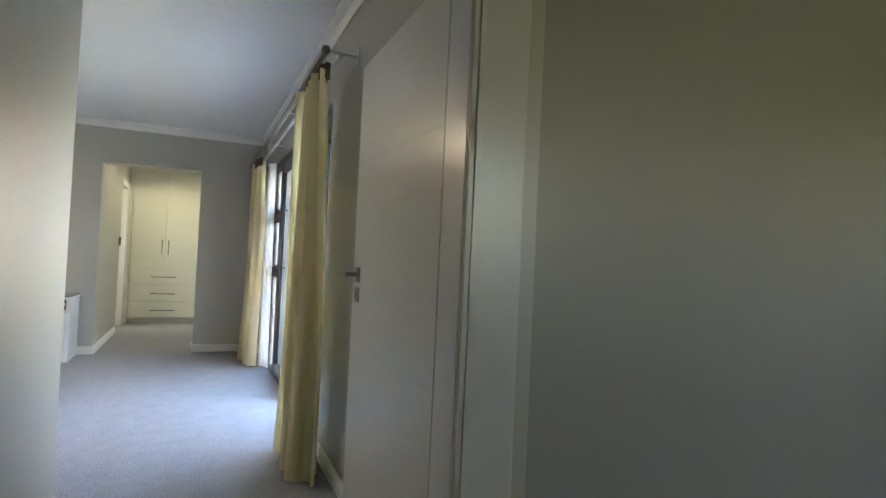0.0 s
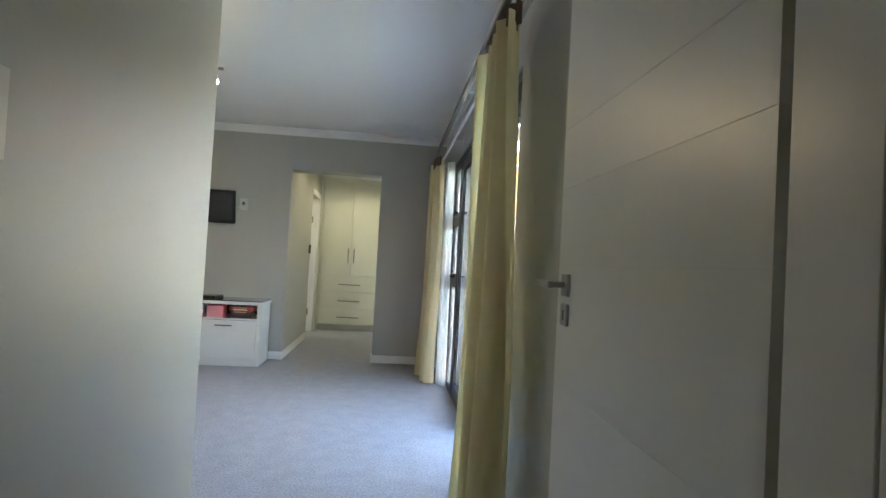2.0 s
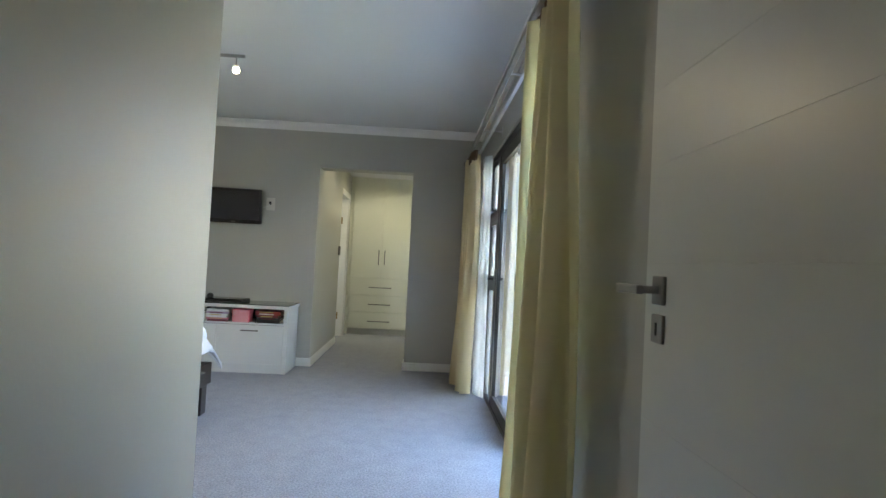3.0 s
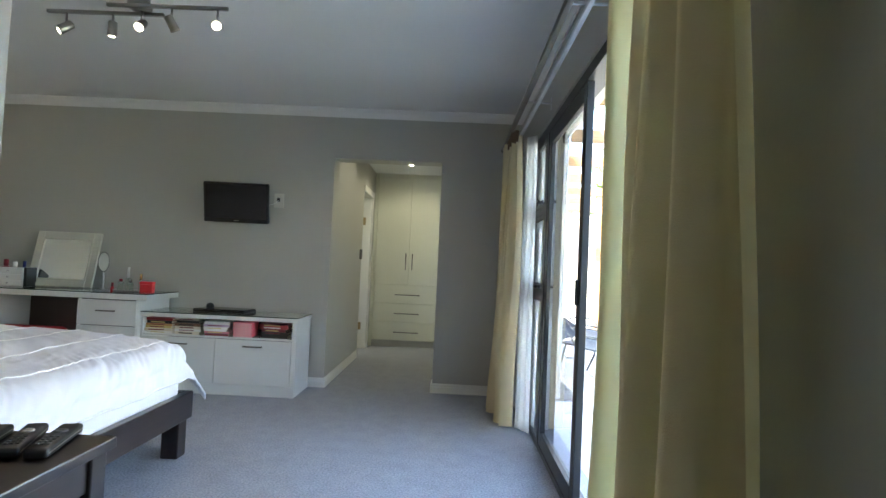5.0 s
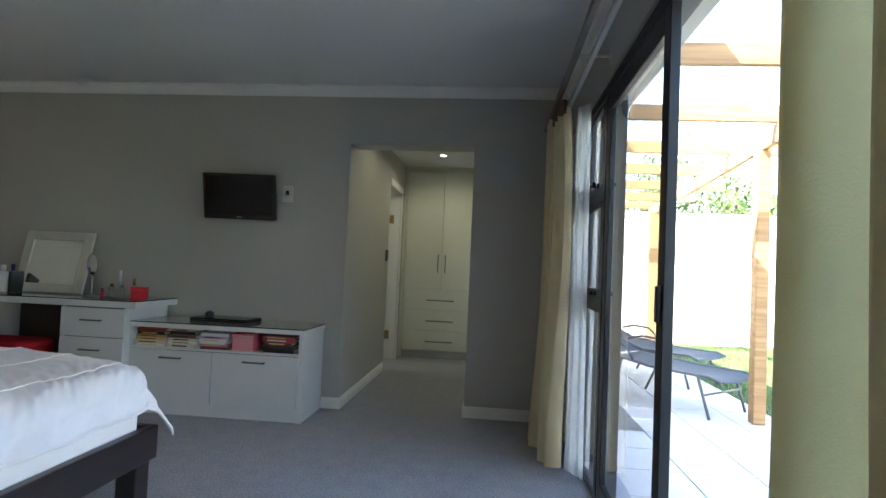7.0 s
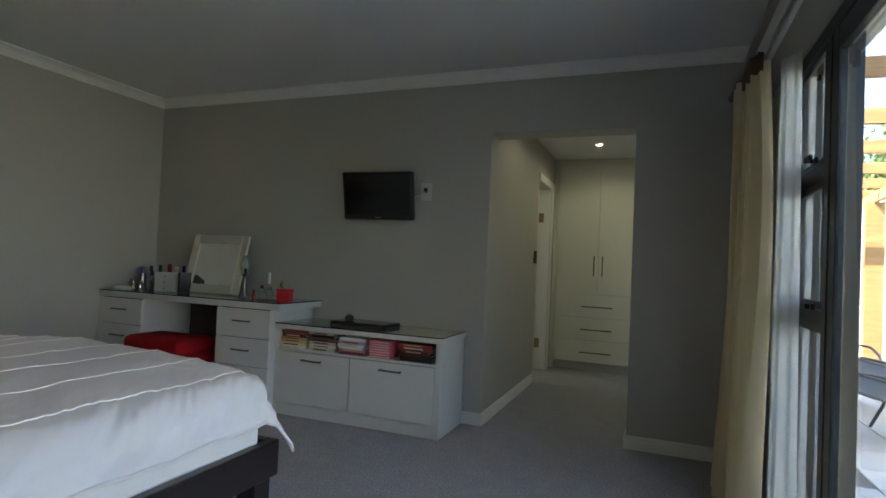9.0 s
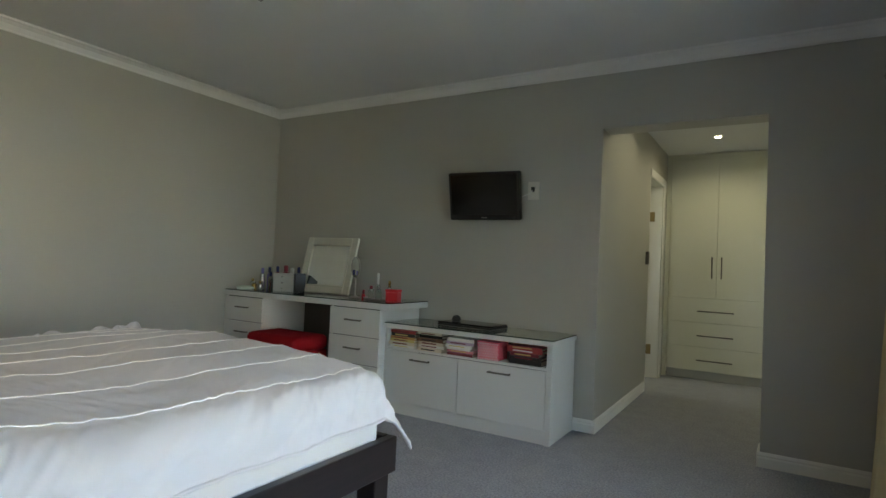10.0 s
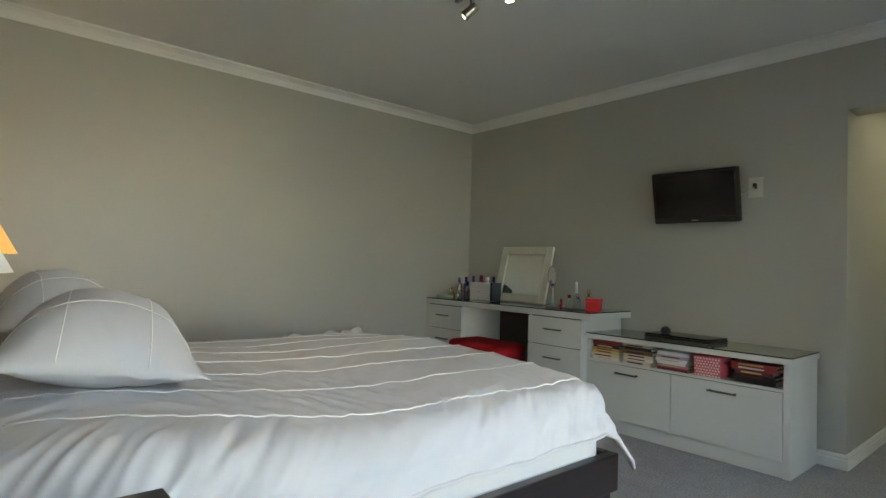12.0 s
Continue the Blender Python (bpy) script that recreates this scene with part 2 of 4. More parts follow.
setting("wall_north", bm, M_WALL, "grey painted wall with an open doorway to the wardrobes", "wall")
bm = box(bmesh.new(), XE, XE + 0.22, DY1 + 0.07, SY0, 0, ZC)
box(bm, XE + 0.08, XE + 0.22, DY1, DY1 + 0.07, 0, ZC)
box(bm, XE, XE + 0.08, DY1, DY1 + 0.07, 2.04, ZC)
box(bm, XE, XE + 0.22, SY0, SY1, SZ, ZC)
box(bm, XE, XE + 0.22, SY1, YN, 0, ZC)
setting("wall_east", bm, M_WALL, "grey painted wall round the sliding patio door", "wall")
bm = box(bmesh.new(), -1.45, DX0 - 0.06, DY0, DY1, 0, ZC)
box(bm, DX1 + 0.06, 2.9, DY0, DY1, 0, ZC)
box(bm, DX0 - 0.06, DX1 + 0.06, DY0, DY1, 2.10, ZC)
setting("wall_entrance", bm, M_WALL, "grey painted wall round the entrance door", "wall")
setting("wall_hall_west", boxm(-1.6, -1.45, 1.2, DY1, 0, ZC), M_WALL, "grey painted hall wall", "wall")
setting("wall_hall_east", boxm(2.9, 3.05, 1.2, DY1, 0, ZC), M_WALL, "grey painted hall wall", "wall")
# opening in the south wall is invented, cut for the added hall lamp
bm = box(bmesh.new(), -1.45, 2.22, 1.2, 1.35, 0, ZC)
box(bm, 2.68, 2.9, 1.2, 1.35, 0, ZC)
box(bm, 2.22, 2.68, 1.2, 1.35, 0, 1.37)
box(bm, 2.22, 2.68, 1.2, 1.35, 1.93, ZC)
setting("wall_hall_south", bm, M_WALL, "grey painted wall closing the hall", "wall")
bm = box(bmesh.new(), -1.25, OX0, 10.34, 11.86, 0, 2.40)
box(bm, -1.25, OX0, 11.86, 12.56, 2.02, 2.40)
box(bm, -1.25, OX0, 12.56, 13.4, 0, 2.40)
setting("wall_passage_west", bm, M_WALL, "cream-lit grey wall of the dressing passage", "wall")
setting("wall_passage_east", boxm(0.95, 1.15, 10.34, 13.4, 0, 2.40), M_WALL, "grey painted wall of the dressing passage", "wall")
setting("wall_passage_north", boxm(-2.75, 1.15, 13.4, 13.55, 0, 2.5), M_WALL, "grey painted wall behind the wardrobes", "wall")
setting("wall_bath_south", boxm(-2.75, -1.25, 10.90, 11.05, 0, 2.40), M_CEIL, "white painted bathroom wall", "wall")
bm = box(bmesh.new(), -2.75, -2.60, 11.05, 13.4, 0, 1.1)
box(bm, -2.75, -2.60, 11.05, 13.4, 2.0, 2.40)
box(bm, -2.75, -2.60, 11.05, 11.6, 1.1, 2.0)
box(bm, -2.75, -2.60, 12.4, 13.4, 1.1, 2.0)
setting("wall_bath_west", bm, M_CEIL, "white painted bathroom wall with a window opening", "wall")


def cornice(name, a, b, inward):
    """A coved cornice from a to b on the plan, at the ceiling."""
    prof = [(0.0, -0.075), (0.010, -0.075), (0.012, -0.062), (0.026, -0.032), (0.050, -0.016), (0.066, -0.012), (0.070, 0.0), (0.0, 0.0)]
    bm = bmesh.new()
    n = Vector((*inward, 0))
    rings = [[bm.verts.new(Vector((*q, ZC)) + n * d + Vector((0, 0, z))) for d, z in prof] for q in (a, b)]
    for i in range(len(prof)):
        j = (i + 1) % len(prof)
        bm.faces.new((rings[0][i], rings[0][j], rings[1][j], rings[1][i]))
    bm.faces.new(rings[0]); bm.faces.new(rings[1][::-1])
    return setting(name, bm, M_CORNICE, "white moulded plaster cornice under the ceiling", "cornice")


cornice("cornice_north", (XW, YN), (XE, YN), (0, -1))
cornice("cornice_west", (XW, YS), (XW, YN), (1, 0))
cornice("cornice_east", (XE, 5.0), (XE, YN), (-1, 0))
cornice("cornice_south", (XW, YS), (XP, YS), (0, 1))


def baseboard(name, a, b, inward, h=0.085):
    prof = [(0, 0), (0.016, 0), (0.016, h * 0.62), (0.010, h * 0.72), (0.013, h * 0.82), (0.006, h), (0, h)]
    bm = bmesh.new()
    n = Vector((*inward, 0))
    rings = [[bm.verts.new(Vector((*q, 0.001)) + n * d + Vector((0, 0, z))) for d, z in prof] for q in (a, b)]
    for i in range(len(prof)):
        j = (i + 1) % len(prof)
        bm.faces.new((rings[0][i], rings[0][j], rings[1][j], rings[1][i]))
    bm.faces.new(rings[0]); bm.faces.new(rings[1][::-1])
    return setting(name, bm, M_TRIM, "white moulded skirting board along the wall", "skirting board")


baseboard("baseboard_north_a", (-1.15, YN), (OX0 + 0.016, YN), (0, -1))
baseboard("baseboard_north_b", (OX1 - 0.016, YN), (XE, YN), (0, -1))
baseboard("baseboard_reveal_a", (OX0, YN), (OX0, 11.80), (1, 0))
baseboard("baseboard_reveal_b", (OX1, YN), (OX1, 10.34), (-1, 0))
baseboard("baseboard_west", (XW, YS), (XW, YN), (1, 0))
baseboard("baseboard_east", (XE, 4.75), (XE, SY0), (-1, 0))
baseboard("baseboard_east_b", (XE, SY1), (XE, YN), (-1, 0))
baseboard("baseboard_south", (-4.0, YS), (XP, YS), (0, 1))

# entrance door frame
fr = thing("door_1", "white painted entrance door frame with moulded architrave", "door frame", kind="structure")
for nm, x0, x1, z0, z1 in (("jamb", 0.612, DX1 + 0.055, 0, 2.095), ("jamb", DX0 - 0.055, DX0, 0, 2.095), ("head", DX0, 0.611, 2.045, 2.095)):
    part(nm, boxm(x0, x1, DY0 - 0.005, 4.636, z0 + 0.001, z1, bev=0.003), M_TRIM, fr)
part("door_stop", boxm(DX0 + 0.001, DX0 + 0.014, DY0 + 0.06, DY0 + 0.14, 0.001, 2.044, bev=0.003), M_TRIM, fr)
for x0, x1 in ((0.6125, 0.786), (DX0 - 0.105, DX0 - 0.012)):
    bm = box(bmesh.new(), x0, x1, DY0 - 0.022, DY0 - 0.006, 0.001, 2.15, bev=0.005)
    ins = (x0 + 0.018, x0 + 0.034) if x0 > 0 else (x1 - 0.034, x1 - 0.018)
    box(bm, ins[0], ins[1], DY0 - 0.027, DY0 - 0.021, 0.001, 2.13, bev=0.002)
    part("architrave", bm, M_TRIM, fr)
part("outer_band", boxm(0.787, 0.838, DY0 - 0.010, DY0 - 0.0005, 0.001, 2.23, bev=0.003), M_PLUG, fr, "dull cream outer band of the architrave")
part("architrave", boxm(DX0 - 0.105, 0.786, DY0 - 0.022, DY0 - 0.006, 2.152, 2.23, bev=0.005), M_TRIM, fr)
bm = box(bmesh.new(), DX0 + 0.0005, DX0 + 0.003, 4.588, 4.622, 0.98, 1.17, bev=0.001)
box(bm, DX0 + 0.001, DX0 + 0.006, 4.623, 4.634, 1.02, 1.12, bev=0.001)
part("strike_plate", bm, M_STEEL, fr, "worn steel strike plate with paint chips")


def entrance_door():
    d = thing("door_2", "white gloss panelled bedroom door standing open against the wall", "door", kind="structure")
    x0, x1, y0, y1 = 0.632, 0.672, 4.686, 5.645
    zs = [0.008, 0.79, 1.16, 1.39, 1.575, 2.035]
    for a, b in zip(zs, zs[1:]):
        part("door_panel", boxm(x0, x1, y0, y1, a + 0.0002, b - 0.0002, bev=0.0007), M_DOOR, d)
    part("core", boxm(x0 + 0.0035, x1 - 0.0035, y0 + 0.002, y1 - 0.002, 0.01, 2.033), M_DOOR, d)
    h = part("door_handle", boxm(x0 - 0.009, x0 + 0.001, 5.535, 5.592, 1.065, 1.130, bev=0.003), M_STEEL, d, "satin steel lever handle on a square rose")
    bm = tube(bmesh.new(), [(x0 - 0.005, 5.563, 1.098), (x0 - 0.048, 5.563, 1.098)], 0.009, 12)
    box(bm, x0 - 0.060, x0 - 0.042, 5.553, 5.690, 1.087, 1.108, bev=0.004)
    part("lever", bm, M_STEEL, h)
    e = part("escutcheon", boxm(x0 - 0.008, x0 + 0.001, 5.535, 5.592, 0.978, 1.043, bev=0.003), M_STEEL, d, "square steel keyhole plate")
    part("keyhole", boxm(x0 - 0.0095, x0 - 0.0075, 5.559, 5.567, 0.995, 1.024), M_BLACK, e)
    for z in (0.25, 1.05, 1.82):
        bm = tube(bmesh.new(), [(x1 + 0.004, y0 - 0.006, z - 0.05), (x1 + 0.004, y0 - 0.006, z + 0.05)], 0.006, 10)
        part("hinge", bm, M_STEEL, d)


entrance_door()


def wall_switch():
    s = thing("light_switch", "cream plastic light switch with a single rocker on the passage wall", "light switch")
    part("plate", boxm(XP + 0.0005, XP + 0.012, 4.757, 4.872, 1.262, 1.405, bev=0.003), M_PLUG, s)
    part("surround", boxm(XP + 0.0122, XP + 0.016, 4.786, 4.832, 1.318, 1.364, bev=0.001), M_BLACK, s, "dark rocker surround")
    part("rocker", boxm(XP + 0.0162, XP + 0.022, 4.791, 4.827, 1.322, 1.360, bev=0.002), M_HANDLE, s, "polished rocker")


wall_switch()

# ---- sliding patio door ----


def sliding_door():
    w = thing("window_1", "charcoal aluminium sliding patio door with a side light, standing part open", "sliding door", kind="structure")
    fx0, fx1 = 0.692, 0.800
    part("window_frame", boxm(fx0, fx1, SY0, SY1, SZ - 0.06, SZ - 0.002, bev=0.003), M_FRAME, w)
    part("window_frame", boxm(fx0, fx1, SY0, SY1, 0.0, 0.035, bev=0.003), M_FRAME, w)
    part("window_frame", boxm(fx0, fx1, SY1 - 0.03, SY1 - 0.002, 0.036, SZ - 0.061, bev=0.003), M_FRAME, w)
    part("window_frame", boxm(fx0, fx1, SY0 + 0.002, SY0 + 0.05, 0.036, SZ - 0.061, bev=0.003), M_FRAME, w)
    part("mullion", boxm(fx0, fx1, 8.72, 8.78, 0.036, SZ - 0.061, bev=0.003), M_FRAME, w)
    part("transom", boxm(fx0 + 0.002, fx0 + 0.042, 8.781, SY1 - 0.031, 1.515, 1.565, bev=0.003), M_FRAME, w)
    part("transom", boxm(fx0 + 0.002, fx0 + 0.042, 8.781, SY1 - 0.031, 0.935, 1.02, bev=0.003), M_FRAME, w)

    def leaf(nm, x, y0, y1, z0, z1, t, side, d=0.035):
        p = part(nm, boxm(x, x + d, y0, y0 + side, z0, z1, bev=0.003), M_FRAME, w)
        part("stile", boxm(x, x + d, y1 - side, y1, z0, z1, bev=0.003), M_FRAME, p)
        part("rail", boxm(x, x + d, y0 + side, y1 - side, z1 - t, z1, bev=0.003), M_FRAME, p)
        part("rail", boxm(x, x + d, y0 + side, y1 - side, z0, z0 + t, bev=0.003), M_FRAME, p)
        g = part("pane", boxm(x + d * 0.4, x + d * 0.4 + 0.005, y0 + side - 0.004, y1 - side + 0.004, z0 + t - 0.004, z1 - t + 0.004), M_GLASS, p)
        g.visible_shadow = False
        return p

    leaf("sliding_panel", fx0 + 0.004, 7.725, 8.718, 0.038, SZ - 0.064, 0.085, 0.072)
    leaf("sliding_panel", fx0 + 0.065, SY0 + 0.052, 7.08, 0.038, SZ - 0.064, 0.085, 0.072)
    leaf("casement", fx0 + 0.001, 8.784, SY1 - 0.034, 1.570, SZ - 0.066, 0.03, 0.022, 0.016)
    leaf("casement", fx0 + 0.001, 8.784, SY1 - 0.034, 1.024, 1.512, 0.03, 0.022, 0.016)
    g = part("pane", boxm(fx0 + 0.006, fx0 + 0.011, 8.781, SY1 - 0.031, 0.036, 0.934), M_GLASS, w)
    g.visible_shadow = False
    for z in (1.60, 1.03):
        bm = box(bmesh.new(), fx0 - 0.012, fx0 + 0.001, 8.86, 8.93, z - 0.012, z + 0.012, bev=0.003)
        box(bm, fx0 - 0.034, fx0 - 0.012, 8.885, 8.905, z - 0.008, z + 0.008, bev=0.003)
        box(bm, fx0 - 0.042, fx0 - 0.028, 8.82, 8.905, z - 0.007, z + 0.012, bev=0.003)
        part("window_latch", bm, M_BLACK, w, "black window latch")
    bm = box(bmesh.new(), fx0 - 0.010, fx0 + 0.003, 7.743, 7.778, 0.98, 1.10, bev=0.004)
    part("pull", bm, M_BLACK, w)


sliding_door()


def curtain(name, y0, y1, x0, x1, seedv, label, folds, flare, lin, gather):
    """A gathered floor-length curtain between two places on the rail; its folds widen towards the floor."""
    c = thing(name, label, "curtain", group="curtains at the sliding door")
    rnd = random.Random(seedv)
    ph = [rnd.uniform(0, 6.28) for _ in range(6)]
    top, bot = 2.13, 0.012
    xc = (x0 + x1) / 2

    def f(u, v):
        z = top + (bot - top) * v
        k = 0.55 + 0.45 * v
        ymid = (y0 + y1) / 2 + flare * v
        half = (y1 - y0) / 2 * (gather + (1 - gather) * v ** 0.8)
        a = u * folds * 2 * math.pi
        y = ymid + half * (2 * u - 1) + 0.018 * math.sin(2 * a + ph[0]) * k
        amp = (x1 - x0) / 2 * k * (0.75 + 0.25 * math.sin(u * 9 + ph[1]))
        x = xc + amp * (math.sin(a + 0.5 * math.sin(3 * v + ph[2])) + 0.22 * math.sin(2 * a + ph[3] + v)) * 0.85
        x += 0.012 * math.sin(5 * v + ph[4] + 7 * u)
        return (x, y, z)
    part("cloth", sheet(folds * 18, 30, f), M_CURT, c, "cream curtain cloth hanging in deep folds", True)

    def fl(u, v):
        lx0, lx1, ly0, ly1 = lin
        k = 0.6 + 0.4 * v
        x = lx0 + (lx1 - lx0) * u
        y = ly0 + (ly1 - ly0) * (1 - u) + 0.010 * k * math.sin(u * 13 + ph[5] + 0.6 * v) - 0.05 * v * u
        return (x + 0.02 * (1 - v) * (0.5 - u), y, top - 0.04 + (bot + 0.01 - top + 0.04) * v)
    if lin:
        part("lining", sheet(30, 20, lambda u, v: (x1 + 0.035 + 0.010 * math.sin(18 * u), lin[3] + (y1 - lin[3]) * u, top - 0.04 + (bot + 0.01 - top + 0.04) * v)), M_LINING, c, "white lining behind the cloth", True)
        part("lining", sheet(60, 24, fl, 0.002), M_LINING, c, "white curtain lining towards the window", True)

    def fh(u, v):
        a = u * folds * 4 * math.pi
        half = (y1 - y0) / 2 * (gather + 0.03)
        return (xc + 0.025 * math.sin(a) + 0.0, (y0 + y1) / 2 + half * (2 * u - 1), 2.165 - 0.085 * v)
    part("heading_tape", sheet(folds * 24, 3, fh, 0.004), M_HEAD, c, "brown gathered heading", True)
    return c


curtain("curtain", 5.98, 6.58, 0.42, 0.64, 5, "cream floor-length curtain bunched by the entrance end of the patio door", 4, 0.03, None, 0.84)
curtain("curtain", 9.18, 9.84, 0.41, 0.63, 9, "cream floor-length curtain with white lining bunched in the far corner", 5, -0.03, (0.592, 0.672, 9.02, 9.11), 0.92)


def curtain_rail():
    r = thing("curtain_rail", "pewter curtain rail with a second white track behind it", "curtain rail")
    part("rail", boxm(0.485, 0.515, 5.89, 9.92, 2.155, 2.185, bev=0.006), M_RAIL, r, "pewter front rail")
    part("rail", boxm(0.575, 0.598, 5.93, 9.88, 2.165, 2.185, bev=0.004), M_RAILW, r, "white back track")
    for y in (5.94, 7.30, 8.60, 9.88):
        bm = box(bmesh.new(), 0.49, XE - 0.001, y - 0.008, y + 0.008, 2.187, 2.197, bev=0.002)
        box(bm, XE - 0.006, XE - 0.001, y - 0.015, y + 0.015, 2.15, 2.23, bev=0.002)
        part("bracket", bm, M_RAILW, r)
    for y in (5.875, 9.935):
        bm = lathe(bmesh.new(), [(0.001, -0.02), (0.016, -0.018), (0.022, 0.0), (0.016, 0.018), (0.001, 0.02)], (0.50, y, 2.17), 12)
        part("finial", bm, M_RAIL, r, smooth=True)


curtain_rail()

# ---- ceiling lights ----


def ceiling_spots():
    c = thing("ceiling_spotlight", "satin steel ceiling spotlight bar with five adjustable lit lamps", "ceiling light")
    hx, hy = -1.655, 8.07
    part("ceiling_rose", lathe(bmesh.new(), [(0.062, 0), (0.062, 0.026), (0.05, 0.034), (0.05, 0.075)], (hx, hy, ZC - 0.0755), 28), M_STEEL, c, smooth=True)
    part("bar", boxm(-1.80, -1.15, hy - 0.062, hy - 0.042, ZC - 0.095, ZC - 0.076, bev=0.003), M_STEEL, c)
    part("bar", boxm(-2.20, -1.55, hy + 0.042, hy + 0.062, ZC - 0.095, ZC - 0.076, bev=0.003), M_STEEL, c)
    aims = [(-1.205, hy - 0.052, (0.30, -0.80, -0.50), True), (-1.45, hy - 0.052, (0.35, 0.45, -0.8), False), (-1.635, hy - 0.01, (0.1, -0.75, -0.65), True),
            (-1.83, hy + 0.052, (-0.05, 0.08, -1.0), True), (-2.09, hy + 0.052, (-0.7, -0.55, -0.75), True)]
    for x, y, d, lit in aims:
        base = Vector((x, y, ZC - 0.096))
        piv = base - Vector((0, 0, 0.075))
        s = part("stem", tube(bmesh.new(), [base, piv], 0.006, 8), M_STEEL, c, smooth=True)
        rot = Vector(d).normalized().to_track_quat("Z", "Y").to_matrix().to_4x4()
        m = Matrix.Translation(piv) @ rot
        h = part("lamp_head", lathe(bmesh.new(), [(0.004, -0.040), (0.020, -0.038), (0.023, -0.032), (0.025, 0.03), (0.027, 0.042), (0.024, 0.046), (0.022, 0.036), (0.004, 0.034)], seg=18), M_STEEL, c, "steel lamp head", True, m)
        part("bulb", lathe(bmesh.new(), [(0.002, 0.036), (0.020, 0.037), (0.017, 0.042), (0.002, 0.044)], seg=16), M_BULB if lit else M_DOWN, h, "glowing halogen bulb", True)
        dd = Vector(d).normalized()
        spot("spot_lamp", piv + dd * 0.06, piv + dd * 2, 0.72, (1.0, 0.80, 0.55), 100)


ceiling_spots()


def downlight(yd, watts):
    c = thing("downlight", "small round recessed passage downlight; the nearer of the two is added", "downlight")
    x, y, z = -0.46, yd, 2.40
    part("trim_ring", lathe(bmesh.new(), [(0.028, -0.0005), (0.045, -0.0005), (0.043, -0.006), (0.030, -0.008), (0.028, -0.004)], (x, y, z), 24), M_TRIM, c, smooth=True)
    part("lens", lathe(bmesh.new(), [(0.001, -0.009), (0.028, -0.009), (0.027, -0.012), (0.001, -0.013)], (x, y, z), 20), M_DOWN, c, smooth=True)
    spot("downlight_lamp", (x, y, z - 0.03), (x, y, 0), watts, (1.0, 0.91, 0.66), 165)


downlight(12.02, 0.75)
# unseen second downlight, added to even out the light on the wardrobes
downlight(10.85, 0.6)

# ---- dressing passage ----


def wardrobe(x0, x1, label):
    w = thing("wardrobe", label, "wardrobe", group="built-in wardrobes")
    y0, y1 = YEND, 13.38
    part("body", boxm(x0, x1, y0 + 0.022, y1, 0.092, 2.345, bev=0.002), M_CREAM, w)
    part("plinth", boxm(x0, x1, y0 + 0.05, y1, 0.001, 0.091), M_GREYW, w, "grey recessed plinth")
    part("top_filler", boxm(x0, x1, y0 + 0.01, y1, 2.347, 2.398), M_CREAM, w)
    xm = (x0 + x1) / 2
    for a, b, hx in ((x0 + 0.002, xm - 0.0015, xm - 0.045), (xm + 0.0015, x1 - 0.002, xm + 0.045)):
        d = part("door", boxm(a, b, y0, y0 + 0.019, 0.866, 2.343, bev=0.002), M_CREAM, w)
        bm = tube(bmesh.new(), [(hx, y0 - 0.03, 1.07), (hx, y0 - 0.03, 1.295)], 0.006, 10)
        for z in (1.095, 1.27):
            tube(bm, [(hx, y0, z), (hx, y0 - 0.03, z)], 0.005, 8)
        part("handle", bm, M_HANDLE, d, "steel bar handle", True)
    for z0, z1 in ((0.607, 0.862), (0.350, 0.604), (0.094, 0.347)):
        d = part("drawer", boxm(x0 + 0.002, x1 - 0.002, y0, y0 + 0.019, z0 + 0.002, z1 - 0.002, bev=0.002), M_CREAM, w)
        z = (z0 + z1) / 2 - 0.012
        bm = tube(bmesh.new(), [(xm - 0.17, y0 - 0.03, z), (xm + 0.17, y0 - 0.03, z)], 0.006, 10)
        for x in (xm - 0.14, xm + 0.14):
            tube(bm, [(x, y0, z), (x, y0 - 0.03, z)], 0.005, 8)
        part("handle", bm, M_HANDLE, d, "steel bar handle", True)


wardrobe(-0.968, -0.030, "cream built-in wardrobe with two doors over three drawers")
wardrobe(-0.026, 0.890, "cream built-in wardrobe with two doors over three drawers beside the first")
setting("trim", boxm(-1.016, -0.970, YEND + 0.01, YEND + 0.03, 0.001, 2.398), M_CREAM, "cream filler board beside the wardrobe", "filler board")


def passage_door():
    f = thing("door_3", "white inner door with brass hinges standing open into the bathroom", "door", kind="structure")
    y0, y1 = 11.86, 12.56
    part("architrave", boxm(OX0 + 0.001, OX0 + 0.016, y1, y1 + 0.075, 0.001, 2.095, bev=0.004), M_TRIM, f)
    part("architrave", boxm(OX0 + 0.001, OX0 + 0.016, y0 - 0.02, y1, 2.02, 2.095, bev=0.004), M_TRIM, f)
    part("jamb", boxm(-1.249, OX0 - 0.001, y1 - 0.028, y1 - 0.001, 0.001, 2.019, bev=0.003), M_TRIM, f)
    part("jamb", boxm(-1.249, OX0 - 0.001, y0 + 0.001, y0 + 0.02, 0.001, 2.019, bev=0.003), M_TRIM, f)
    part("door_leaf", boxm(-1.90, -1.14, y1 - 0.072, y1 - 0.032, 0.01, 2.0, bev=0.003), M_DOOR, f)
    for z in (0.30, 1.70):
        part("hinge", boxm(-1.139, -1.085, y1 - 0.045, y1 - 0.029, z - 0.05, z + 0.05, bev=0.002), M_BRASS, f, "brass butt hinge")
    part("door_handle", boxm(OX0 + 0.001, OX0 + 0.03, 11.715, 11.745, 1.18, 1.30, bev=0.004), M_HANDLE, f, "steel handle plate")


passage_door()

# ---- bed ----
BX0, BX1, BY0, BY1 = -3.28, -1.355, 6.02, 8.335


